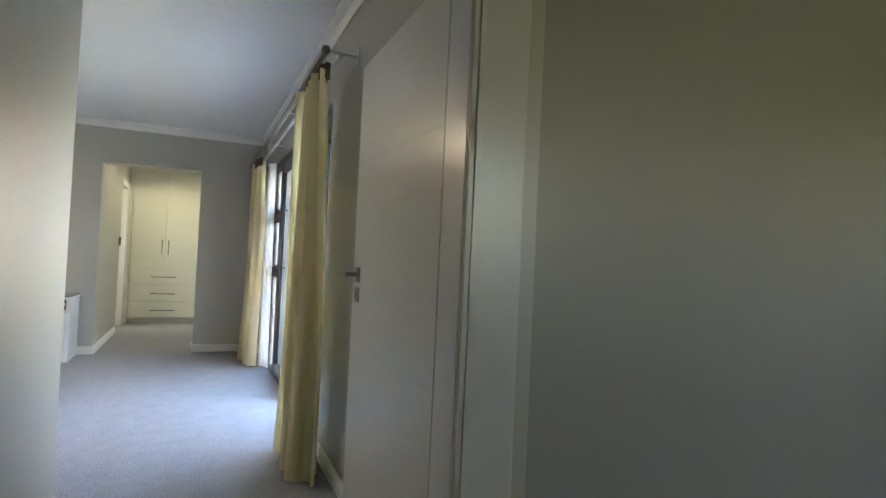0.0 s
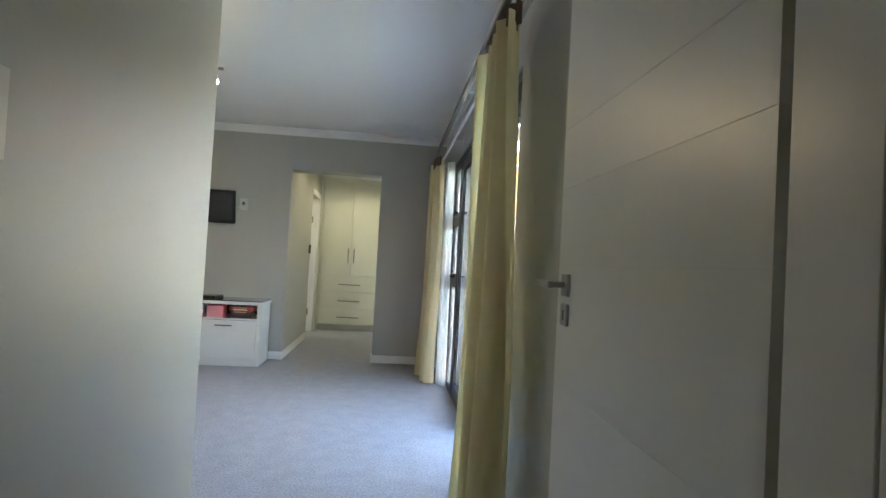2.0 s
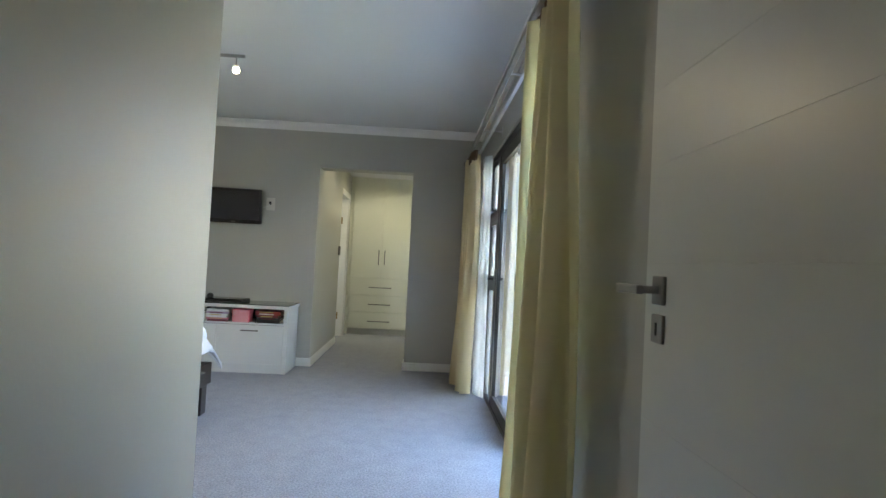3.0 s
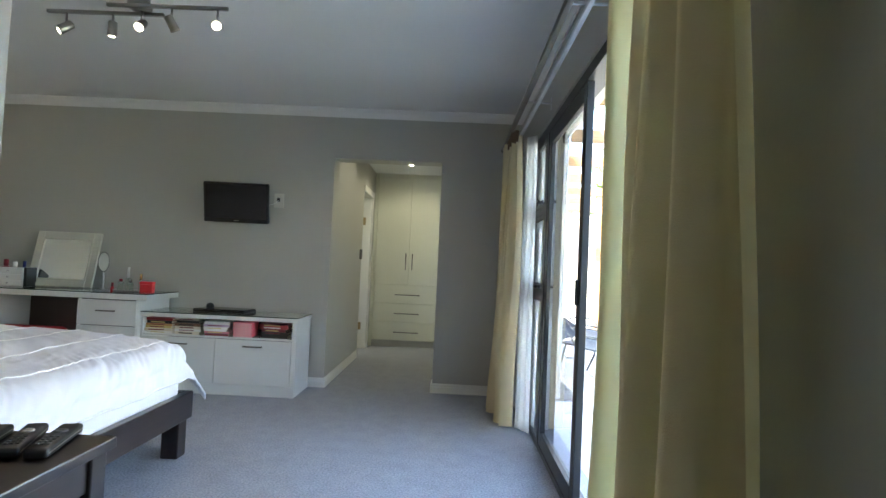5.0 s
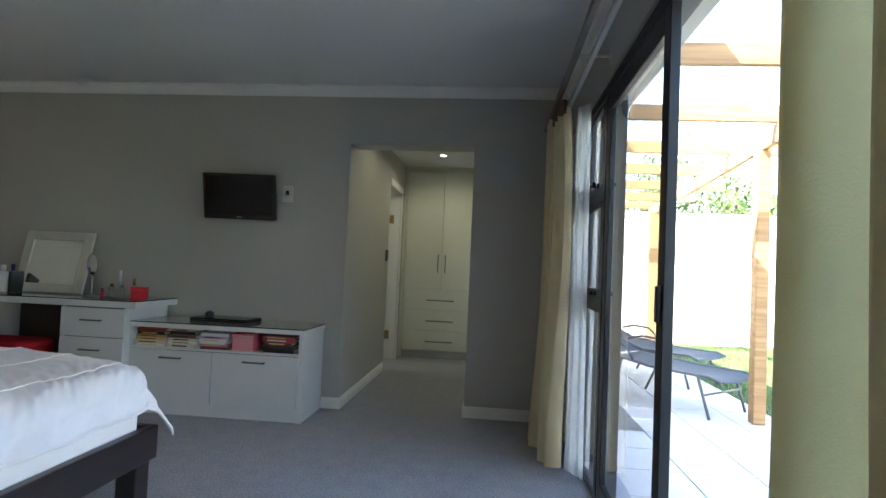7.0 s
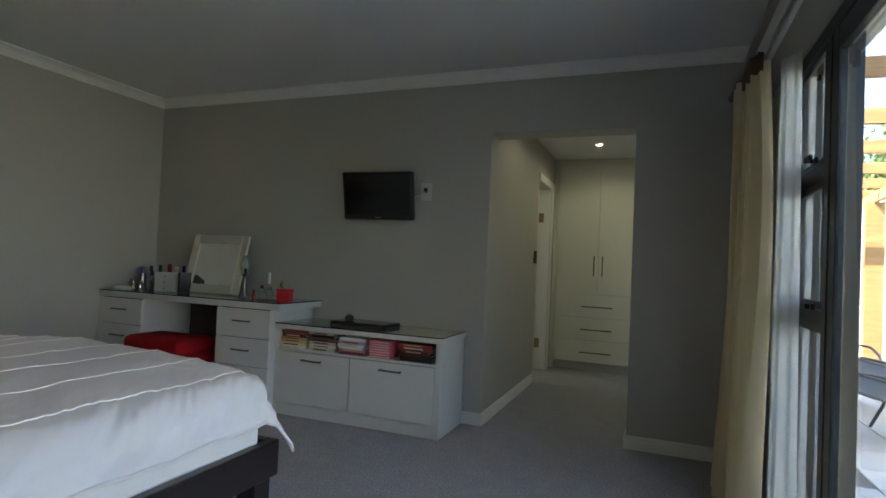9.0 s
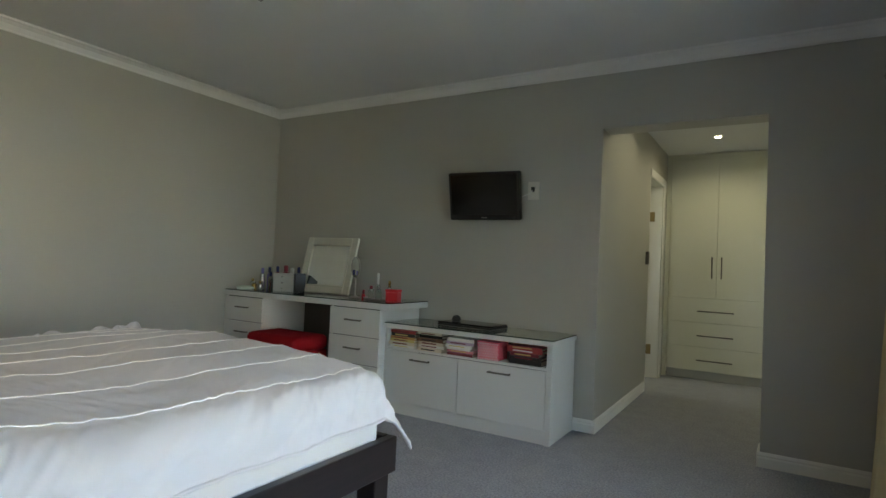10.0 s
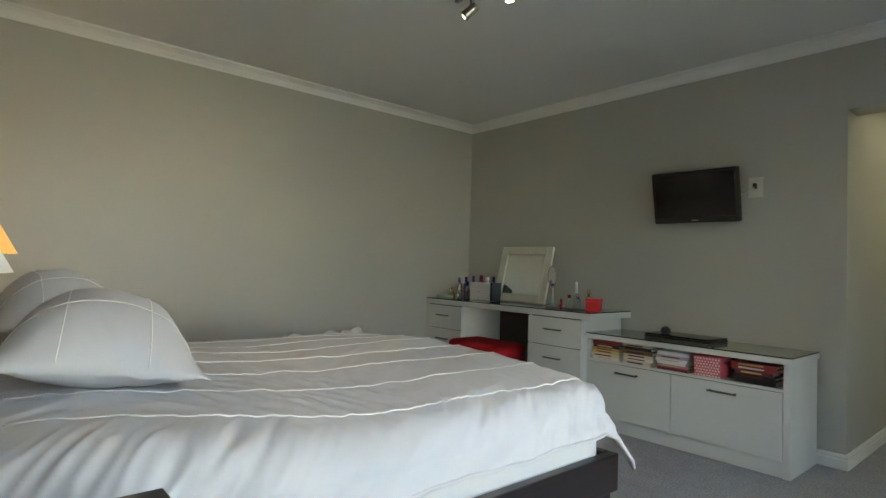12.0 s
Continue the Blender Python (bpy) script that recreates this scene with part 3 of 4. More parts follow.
def bed_frame():
    b = thing("bed_frame", "low dark-stained wooden bed frame with square legs", "bed")
    part("side_rail", boxm(BX1 - 0.045, BX1, BY0, BY1, 0.205, 0.355, bev=0.006), M_DARKWOOD, b)
    part("side_rail", boxm(BX0, BX0 + 0.045, BY0, BY1, 0.205, 0.355, bev=0.006), M_DARKWOOD, b)
    part("foot_rail", boxm(BX0 + 0.046, BX1 - 0.046, BY1 - 0.045, BY1, 0.205, 0.355, bev=0.006), M_DARKWOOD, b)
    part("head_rail", boxm(BX0 + 0.046, BX1 - 0.046, BY0, BY0 + 0.045, 0.205, 0.355, bev=0.006), M_DARKWOOD, b)
    for x in (BX0 + 0.02, BX1 - 0.110):
        for y in (BY0 + 0.05, BY1 - 0.125):
            part("leg", boxm(x, x + 0.095, y, y + 0.095, 0.001, 0.30, bev=0.006), M_DARKWOOD, b)
    for i in range(11):
        y = BY0 + 0.12 + i * 0.2
        part("slat", boxm(BX0 + 0.046, BX1 - 0.046, y, y + 0.09, 0.285, 0.303, bev=0.002), M_PERG, b)


bed_frame()
mt = thing("mattress", "thick mattress in a white fitted sheet on the bed frame", "mattress")
part("body", boxm(BX0 + 0.05, BX1 - 0.05, BY0 + 0.05, BY1 - 0.05, 0.304, 0.555, bev=0.05, seg=4), M_SHEET, mt, smooth=True)
part("piping", tube(bmesh.new(), [(BX1 - 0.048, BY0 + 0.12, 0.350), (BX1 - 0.048, BY1 - 0.12, 0.350)], 0.004, 6), M_SHEET, mt, smooth=True)
part("piping", tube(bmesh.new(), [(BX0 + 0.12, BY1 - 0.048, 0.350), (BX1 - 0.12, BY1 - 0.048, 0.350)], 0.004, 6), M_SHEET, mt, smooth=True)

DX_L, DX_R, DFOOT, DHEAD = BX0 + 0.06, BX1 - 0.135, BY1 - 0.115, 6.35


def duvet_at(s, t):
    """Cloth place: s metres across from the west edge of the mattress, t metres from the head."""
    w = DX_R - DX_L
    L = DFOOT - DHEAD
    ox = max(0, s - w) - max(0, -s)
    of = max(0, t - L)
    r = 0.12
    ax, af = abs(ox), of

    def bend(a):
        if a < r * 1.57:
            return r * math.sin(a / r), r * (1 - math.cos(a / r))
        return r + 0.30 * (a - r * 1.57), r + 0.93 * (a - r * 1.57)
    hyp = math.hypot(ax, af) + 0.22 * min(ax, af)
    out, drop = bend(hyp)
    sc = min(max(s, 0), w)
    tc = min(t, L)
    x, y = DX_L + sc, DHEAD + tc
    if hyp > 0:
        x += out * ax / hyp * (1 if ox > 0 else -1) * (1 + 0.6 * min(1, af * 4))
        y += out * af / hyp
    z = 0.638 + 0.05 * math.sin(math.pi * min(1, max(0, sc / w))) ** 0.7 - drop
    n = noise.noise(Vector((s * 2.1, t * 1.7, 3))) * 0.012 + noise.noise(Vector((s * 6, t * 4, 8))) * 0.005
    warp = 0.35 * noise.noise(Vector((s * 1.6, t * 1.6, 11)))
    for k, (fs, ft, amp) in enumerate(((7.0, 3.2, 0.006), (-5.0, 6.5, 0.006), (11.0, 7.0, 0.004), (-15.0, 12.0, 0.0025), (24.0, 9.0, 0.0012))):
        g = noise.noise(Vector((fs * (s + warp), ft * (t - warp), 20 + 7 * k)))
        n += amp * (1 - 2.6 * abs(g)) * max(0, 0.35 + noise.noise(Vector((s * 1.1, t * 1.1, 30 + k))))
    z += n
    z += 0.045 * math.exp(-((t - 0.2) / 0.45) ** 2) * max(0, 1 - ax / 0.2) * min(1, max(0, sc / 0.3))
    if ax > 0.0 or sc > w - 0.2:
        q = ax + sc - w + 0.2
        th = min(ax / r, 1.4)
        dg = noise.noise(Vector(((t + 1.1 * q) * 8, (q - 0.5 * t) * 3, 14)))
        d2 = noise.noise(Vector(((t + 0.8 * q) * 20, (q - 0.7 * t) * 5, 19)))
        d = (0.036 * (0.3 - abs(dg)) + 0.024 * (0.3 - abs(d2))) * min(1, q * 4) * max(0.15, 0.45 + 1.2 * noise.noise(Vector((t * 1.8, ax, 17))) + 0.2 * max(0, 0.9 - t))
        x += d * math.sin(th) * (1 if ox >= 0 else -1)
        z += d * math.cos(th)
    if ax > 0.02:
        fold = 0.010 * math.sin(t * 11 + 3 * noise.noise(Vector((t * 2, 0, 0)))) + 0.03 * noise.noise(Vector((t * 3.2, ax * 3, 4))) + 0.022 * (0.4 - abs(noise.noise(Vector((t * 7 + ax * 9, ax * 4, 9)))))
        x += fold * min(1, (ax - 0.02) * 7) * (1 if ox > 0 else -1)
    if of > 0.05:
        y += 0.02 * math.sin(s * 10) * min(1, (of - 0.05) * 6)
    return Vector((x, y, z))


def duvet():
    d = thing("duvet", "white cotton duvet with pintuck lines spread over the bed", "duvet")
    w, L = DX_R - DX_L, DFOOT - DHEAD
    side, foot = 0.265, 0.25

    def f(u, v):
        return duvet_at(-side + u * (w + 2 * side), v * (L + foot))
    part("cover", sheet(300, 310, f), M_DUVET, d, "white cotton cover", True)
    ends = [f(0, v) for v in np.linspace(0, 1, 60)] + [f(u, 1) for u in np.linspace(0, 1, 60)[1:]] + [f(1, v) for v in np.linspace(1, 0, 60)[1:]]
    part("hem", tube(bmesh.new(), ends, 0.007, 8), M_DUVET, d, smooth=True)
    for i in range(8):
        s = w - 0.005 - i * 0.245
        bm = tube(bmesh.new(), [duvet_at(s - 0.19 * max(0, 1 - t) ** 1.4 * (1 - 0.1 * i), t) + Vector((0, 0, 0.0008 + 0.006 * min(0, 0.25 + noise.noise(Vector((i * 3.7, t * 2.6, 1)))))) for t in np.linspace(0.02, L + 0.03, 160)], 0.0024 if i % 3 else 0.0029, 6)
        part("pintuck", bm, M_TUCK, d, smooth=True)


duvet()


def pillow(at, turn, tilt, size, seedv, label, rollx=0.0):
    p = thing("pillow", label, "pillow", group="pillows on the bed")
    p.matrix_world = Matrix.Translation(at) @ Euler((radians(rollx), radians(tilt), radians(turn))).to_matrix().to_4x4()
    a, b, h = size

    def surf(u, v, sgn):
        x, y = 2 * u - 1, 2 * v - 1
        k = max(0, (1 - abs(x) ** 2.3) * (1 - abs(y) ** 2.3)) ** 0.86
        sx = a * x * (1 - 0.08 * (1 - y * y) * abs(x) ** 5)
        sy = b * y * (1 - 0.10 * (1 - x * x) * abs(y) ** 5)
        n = 0.014 * noise.noise(Vector((x * 2.5 + seedv, y * 2.5, sgn)))
        e = max(abs(x), abs(y))
        n += 0.010 * e ** 3 * (0.5 - abs(noise.noise(Vector((6 * x + seedv, 6 * y, 5)))) * 2)
        rim = 0.012 * noise.noise(Vector((x * 4 + seedv, y * 4, 2))) * e ** 4
        return Vector((sx, sy, (h * k if sgn > 0 else -0.4 * h * k) + n * k * sgn + rim))
    bm = sheet(48, 48, lambda u, v: surf(u, v, 1))
    g = sheet(48, 48, lambda u, v: surf(u, v, -1))
    me = bpy.data.meshes.new("tmp")
    g.to_mesh(me); g.free()
    bm.from_mesh(me)
    bmesh.ops.remove_doubles(bm, verts=bm.verts[:], dist=0.0005)
    part("cushion", bm, M_DUVET, p, "white cotton pillow cover", True)
    for k in (0.28, 0.72):
        part("pintuck", tube(bmesh.new(), [surf(k, v, 1) + Vector((0, 0, 0.002)) for v in np.linspace(0.02, 0.98, 40)], 0.0017, 6), M_TUCK, p, smooth=True)
    for k in (0.3, 0.7):
        part("pintuck", tube(bmesh.new(), [surf(u, k, 1) + Vector((0, 0, 0.002)) for u in np.linspace(0.02, 0.98, 40)], 0.0017, 6), M_TUCK, p, smooth=True)


pillow((-2.12, 6.62, 0.790), -8, 1, (0.375, 0.265, 0.200), 1, "plump white pillow with pintuck lines near the side of the bed", -7)
pillow((-2.93, 6.58, 0.79), 4, -1, (0.36, 0.25, 0.24), 7, "plump white pintucked pillow on the far side of the bed", -7)


def nightstand(x0, x1, y1, label):
    n = thing("nightstand", label, "nightstand", group="nightstands")
    y0, h = 5.90, 0.65
    part("tabletop", boxm(x0, x1, y0, y1, h - 0.03, h, bev=0.004), M_DARKWOOD, n)
    for a, b in ((x0 + 0.025, x0 + 0.045), (x1 - 0.045, x1 - 0.025)):
        part("apron", boxm(a, b, y0 + 0.06, y1 - 0.06, h - 0.12, h - 0.031, bev=0.002), M_DARKWOOD, n)
    part("apron", boxm(x0 + 0.06, x1 - 0.06, y1 - 0.045, y1 - 0.025, h - 0.12, h - 0.031, bev=0.002), M_DARKWOOD, n)
    part("apron", boxm(x0 + 0.06, x1 - 0.06, y0 + 0.025, y0 + 0.045, h - 0.12, h - 0.031, bev=0.002), M_DARKWOOD, n)
    for x in (x0 + 0.015, x1 - 0.075):
        for y in (y0 + 0.015, y1 - 0.075):
            part("leg", boxm(x, x + 0.06, y, y + 0.06, 0.001, h - 0.031, bev=0.004), M_DARKWOOD, n)
    part("shelf", boxm(x0 + 0.03, x1 - 0.03, y0 + 0.03, y1 - 0.03, 0.18, 0.20, bev=0.003), M_DARKWOOD, n)


nightstand(-1.275, -0.755, 6.60, "dark-stained wooden nightstand with remote controls on top")
nightstand(-3.90, -3.38, 6.44, "dark-stained wooden nightstand on the far side of the bed")


def remote(at, turn, label):
    r = thing("remote_control", label, "remote control", at, turn, "remote controls on the nightstand")
    part("body", boxm(-0.026, 0.026, -0.108, 0.108, 0.0005, 0.026, bev=0.009, seg=3), M_BLACK, r, smooth=True)
    part("trim", boxm(-0.0268, 0.0268, -0.100, 0.100, 0.012, 0.016, bev=0.001), M_STEEL, r, "silver edge")
    for i in range(4):
        for j in range(3):
            part("button", boxm(-0.016 + j * 0.012, -0.008 + j * 0.012, -0.075 + i * 0.018, -0.064 + i * 0.018, 0.0262, 0.0285, bev=0.001), M_CHAIRF, r)
    part("dial", lathe(bmesh.new(), [(0.016, 0.0), (0.015, 0.003), (0.007, 0.0035), (0.006, 0.001)], (0, 0.03, 0.0262), 18), M_STEEL, r, smooth=True)


remote((-0.852, 6.505, 0.65), 15, "black remote control with a round dial on the nightstand")
remote((-0.925, 6.495, 0.65), 21, "black remote control lying beside another")
remote((-1.005, 6.47, 0.65), 17, "black remote control lying towards the bed side of the nightstand")


def table_lamp(at, label, shade_mat, lit, r0, r1, zs0, zs1):
    l = thing("table_lamp", label, "table lamp", at, 0, "bedside lamps")
    part("base", lathe(bmesh.new(), [(0.075, 0.0005), (0.078, 0.012), (0.04, 0.025), (0.018, 0.05), (0.03, 0.10), (0.036, 0.16), (0.02, 0.23), (0.010, 0.26), (0.010, zs0 + 0.05)], seg=24), M_DARKWOOD, l, "dark turned base", True)
    bm = bmesh.new()
    seg = 64
    rings = []
    for r, z in ((r0, zs0), (r1, zs1), (r1 - 0.003, zs1), (r0 - 0.003, zs0)):
        rings.append([bm.verts.new(((r + (0.004 if i % 2 else 0)) * math.cos(2 * math.pi * i / seg), (r + (0.004 if i % 2 else 0)) * math.sin(2 * math.pi * i / seg), z)) for i in range(seg)])
    for a, b in zip(rings, rings[1:] + rings[:1]):
        for i in range(seg):
            bm.faces.new((a[i], a[(i + 1) % seg], b[(i + 1) % seg], b[i]))
    part("shade", bm, shade_mat, l, "pleated cone shade")
    part("finial", lathe(bmesh.new(), [(0.004, 0), (0.005, 0.02), (0.010, 0.03), (0.003, 0.045)], (0, 0, zs1), 10), M_BLACK, l, smooth=True)
    bm = tube(bmesh.new(), [(-r1, 0, zs1 - 0.004), (r1, 0, zs1 - 0.004)], 0.002, 6)
    tube(bm, [(0, 0, zs0 + 0.04), (0, 0, zs1)], 0.004, 6)
    part("shade_support", bm, M_BRASS, l)
    if lit:
        b = new("bedside_bulb_light", bpy.data.lights.new("bedside_bulb_light", "POINT"))
        b.data.energy, b.data.color, b.data.shadow_soft_size = 0.25, (1.0, 0.66, 0.32), 0.03
        b.matrix_world = pose(at[0], at[1], at[2] + (zs0 + zs1) / 2)
        part("bulb", lathe(bmesh.new(), [(0.01, 0.0), (0.026, 0.03), (0.024, 0.055), (0.004, 0.07)], (0, 0, zs0 + 0.05), 12), M_BULB, l, smooth=True)


table_lamp((-1.05, 6.13, 0.65), "bedside lamp with a white pleated shade, switched off", M_SHADE, False, 0.21, 0.10, 0.415, 0.62)
table_lamp((-3.66, 6.29, 0.65), "lit bedside lamp with an amber pleated cone shade", M_SHADELIT, True, 0.19, 0.075, 0.44, 0.66)

# ---- dressing table and television unit ----


def bar_handle(bm, xm, y, z, half):
    box(bm, xm - half, xm + half, y - 0.028, y - 0.020, z - 0.006, z + 0.006, bev=0.002)
    for x in (xm - half + 0.012, xm + half - 0.012):
        box(bm, x - 0.005, x + 0.005, y - 0.021, y, z - 0.005, z + 0.005)
    return bm


def dressing_table():
    d = thing("dressing_table", "white dressing table with drawers either side of a knee hole", "dressing table")
    x0, x1, y0, y1, h = -4.184, -2.445, 9.615, 10.125, 0.792
    part("tabletop", boxm(x0, x1 + 0.08, y0 - 0.015, y1, h - 0.045, h, bev=0.003), M_WHITE, d)
    part("side_panel", boxm(x0, x0 + 0.018, y0 + 0.01, y1, 0.001, h - 0.046), M_WHITE, d)
    part("side_panel", boxm(-3.72, -3.702, y0 + 0.01, y1, 0.001, h - 0.046), M_WHITE, d)
    part("side_panel", boxm(-2.935, -2.917, y0 + 0.01, y1, 0.001, h - 0.046), M_WHITE, d)
    part("side_panel", boxm(x1 - 0.018, x1, y0 + 0.01, y1, 0.001, h - 0.046), M_WHITE, d)
    part("back_panel", boxm(x0 + 0.02, x1 - 0.02, y1 - 0.02, y1 - 0.002, 0.10, h - 0.046), M_BACKB, d, "brown back board")
    # carcass gets a dark colour that stands in for shade between the drawers
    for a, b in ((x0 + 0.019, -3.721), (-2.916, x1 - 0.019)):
        part("carcass", boxm(a, b, y0 + 0.016, y1 - 0.021, 0.11, h - 0.047), M_CHAIRF, d, "drawer carcass coloured dark for shade in the gaps")
    for a, b in ((x0 + 0.003, -3.704), (-2.933, x1 - 0.003)):
        for z0, z1 in ((0.533, 0.737), (0.326, 0.526), (0.11, 0.319)):
            w = part("drawer", boxm(a, b, y0 - 0.008, y0 + 0.010, z0, z1, bev=0.002), M_WHITE, d)
            part("handle", bar_handle(bmesh.new(), (a + b) / 2, y0 - 0.008, z1 - 0.085, 0.078), M_HANDLE, w, "steel bar handle")
        part("plinth", boxm(a, b, y0 + 0.03, y0 + 0.05, 0.001, 0.105), M_WHITE, d)
    g = part("glass_top", boxm(x0 + 0.004, x1 + 0.076, y0 - 0.012, y1 - 0.002, h + 0.0005, h + 0.0065, bev=0.001), M_GLASSTOP, d, "sheet of clear glass with a dark green edge")
    g.visible_shadow = False
    part("glass_edge", boxm(x0 + 0.004, x1 + 0.076, y0 - 0.0145, y0 - 0.0122, h + 0.0005, h + 0.0075), M_GEDGE, d, "dark green glass edge")
    part("glass_edge", boxm(x1 + 0.0762, x1 + 0.0785, y0 - 0.012, y1 - 0.002, h + 0.0005, h + 0.0075), M_GEDGE, d, "dark green glass edge")
    return h + 0.007


TOP = dressing_table()


def tv_unit():
    d = thing("tv_unit", "low white unit with two flap doors and an open book shelf", "television unit")
    x0, x1, y0, y1, h = -2.441, -1.150, 9.675, 10.125, 0.650
    part("tabletop", boxm(x0, x1 + 0.012, y0 - 0.02, y1, h - 0.032, h, bev=0.003), M_WHITE, d)
    part("side_panel", boxm(x0, x0 + 0.018, y0, y1, 0.001, h - 0.033), M_WHITE, d)
    part("side_panel", boxm(x1 - 0.035, x1, y0, y1, 0.001, h - 0.033), M_WHITE, d)
    part("shelf", boxm(x0 + 0.019, x1 - 0.036, y0 + 0.004, y1, 0.462, 0.478), M_WHITE, d)
    part("back_panel", boxm(x0 + 0.019, x1 - 0.036, y1 - 0.016, y1 - 0.002, 0.10, h - 0.033), M_DARKWOOD, d, "dark back board")
    part("plinth", boxm(x0 + 0.019, x1 - 0.036, y0 + 0.012, y0 + 0.03, 0.001, 0.088), M_WHITE, d)
    xm = (x0 + x1) / 2 - 0.02
    for a, b in ((x0 + 0.021, xm - 0.002), (xm + 0.002, x1 - 0.038)):
        w = part("door", boxm(a, b, y0 - 0.004, y0 + 0.013, 0.092, 0.458, bev=0.002), M_WHITE, d)
        part("handle", bar_handle(bmesh.new(), (a + b) / 2, y0 - 0.004, 0.408, 0.082), M_HANDLE, w, "steel bar handle")
    g = part("glass_top", boxm(x0 + 0.004, x1 + 0.008, y0 - 0.016, y1 - 0.002, h + 0.0005, h + 0.0065, bev=0.001), M_GLASSTOP, d, "sheet of clear glass with a dark green edge")
    g.visible_shadow = False
    part("glass_edge", boxm(x0 + 0.004, x1 + 0.008, y0 - 0.0185, y0 - 0.0162, h + 0.0005, h + 0.0075), M_GEDGE, d, "dark green glass edge")
    part("glass_edge", boxm(x1 + 0.0082, x1 + 0.0105, y0 - 0.016, y1 - 0.002, h + 0.0005, h + 0.0075), M_GEDGE, d, "dark green glass edge")
    return h + 0.007


TOP2 = tv_unit()


def stool():
    s = thing("stool", "red upholstered stool tucked under the dressing table", "stool", (-3.40, 9.62, 0))
    part("seat", boxm(-0.29, 0.29, -0.19, 0.19, 0.36, 0.485, bev=0.05, seg=5), M_RED, s, "thick red cushioned seat", True)
    part("skirt", boxm(-0.28, 0.28, -0.18, 0.18, 0.16, 0.365, bev=0.015), M_RED, s)
    for x in (-0.25, 0.21):
        for y in (-0.15, 0.11):
            part("leg", boxm(x, x + 0.04, y, y + 0.04, 0.001, 0.165, bev=0.004), M_DARKWOOD, s)


stool()


def leaning_mirror():
    m = thing("mirror", "white wooden framed mirror leaning on the wall above the dressing table", "mirror", (-3.325, 9.93, TOP), 3)
    m.matrix_world = m.matrix_world @ pose(0, 0, 0.004, -14, 0, 0)
    w, h = 0.278, 0.50
    o = 0.062
    for nm, a, b, z0, z1 in (("frame_side", -w, -w + o, 0, h), ("frame_side", w - o, w, 0, h), ("frame_top", -w + o, w - o, h - o, h), ("frame_bottom", -w + o, w - o, 0, o)):
        bm = box(bmesh.new(), a, b, -0.014, 0.014, z0, z1, bev=0.006)
        part(nm, bm, M_MFRAME, m)
    for a, b, z0, z1 in ((-w + o - 0.004, -w + o + 0.010, o - 0.004, h - o + 0.004), (w - o - 0.010, w - o + 0.004, o - 0.004, h - o + 0.004), (-w + o, w - o, h - o - 0.010, h - o + 0.004), (-w + o, w - o, o - 0.004, o + 0.010)):
        part("inner_bead", boxm(a, b, -0.019, -0.008, z0, z1, bev=0.003), M_MFRAME, m)
    part("mirror_glass", boxm(-w + o - 0.002, w - o + 0.002, -0.006, -0.002, o - 0.002, h - o + 0.002), M_MIRROR, m, "silvered mirror glass")


leaning_mirror()


def vanity_mirror():
    v = thing("vanity_mirror", "small round chrome vanity mirror on a stand", "vanity mirror", (-2.86, 9.80, TOP), -28)
    part("base", lathe(bmesh.new(), [(0.055, 0.0005), (0.055, 0.006), (0.02, 0.014), (0.008, 0.03), (0.008, 0.06), (0.013, 0.075), (0.008, 0.09), (0.010, 0.12), (0.006, 0.16)], seg=22), M_STEEL, v, smooth=True)
    rim = part("rim", tube(bmesh.new(), [(0.082 * math.cos(a), 0, 0.245 + 0.082 * math.sin(a)) for a in np.linspace(0, 6.2832, 33)], 0.006, 8), M_STEEL, v, smooth=True)
    bm = lathe(bmesh.new(), [(0.001, -0.003), (0.080, -0.003), (0.080, 0.003), (0.001, 0.003)], seg=28)
    part("mirror_glass", bm, M_MIRROR, v, "round mirror glass", False, pose(0, 0, 0.245, 90, 0, 0))


vanity_mirror()


def bottle(name, at, r, h, material, cap, label, neck=0.45, caph=0.25, group="toiletries on the dressing table"):
    b = thing(name, label, name.replace("_", " "), at, 0, group)
    hb = h * (1 - caph)
    part("body", lathe(bmesh.new(), [(r * 0.9, 0.0005), (r, 0.004), (r, hb * 0.82), (r * 0.8, hb * 0.93), (r * neck, hb)], seg=16), material, b, smooth=True)
    part("cap", lathe(bmesh.new(), [(r * (neck + 0.12), hb + 0.0005), (r * (neck + 0.12), h - 0.004), (r * neck, h)], seg=14), cap, b, smooth=True)


def mk(nm, c, r=0.35, metal=0.0):
    return mat(nm, c, r, metal, var=0.05)


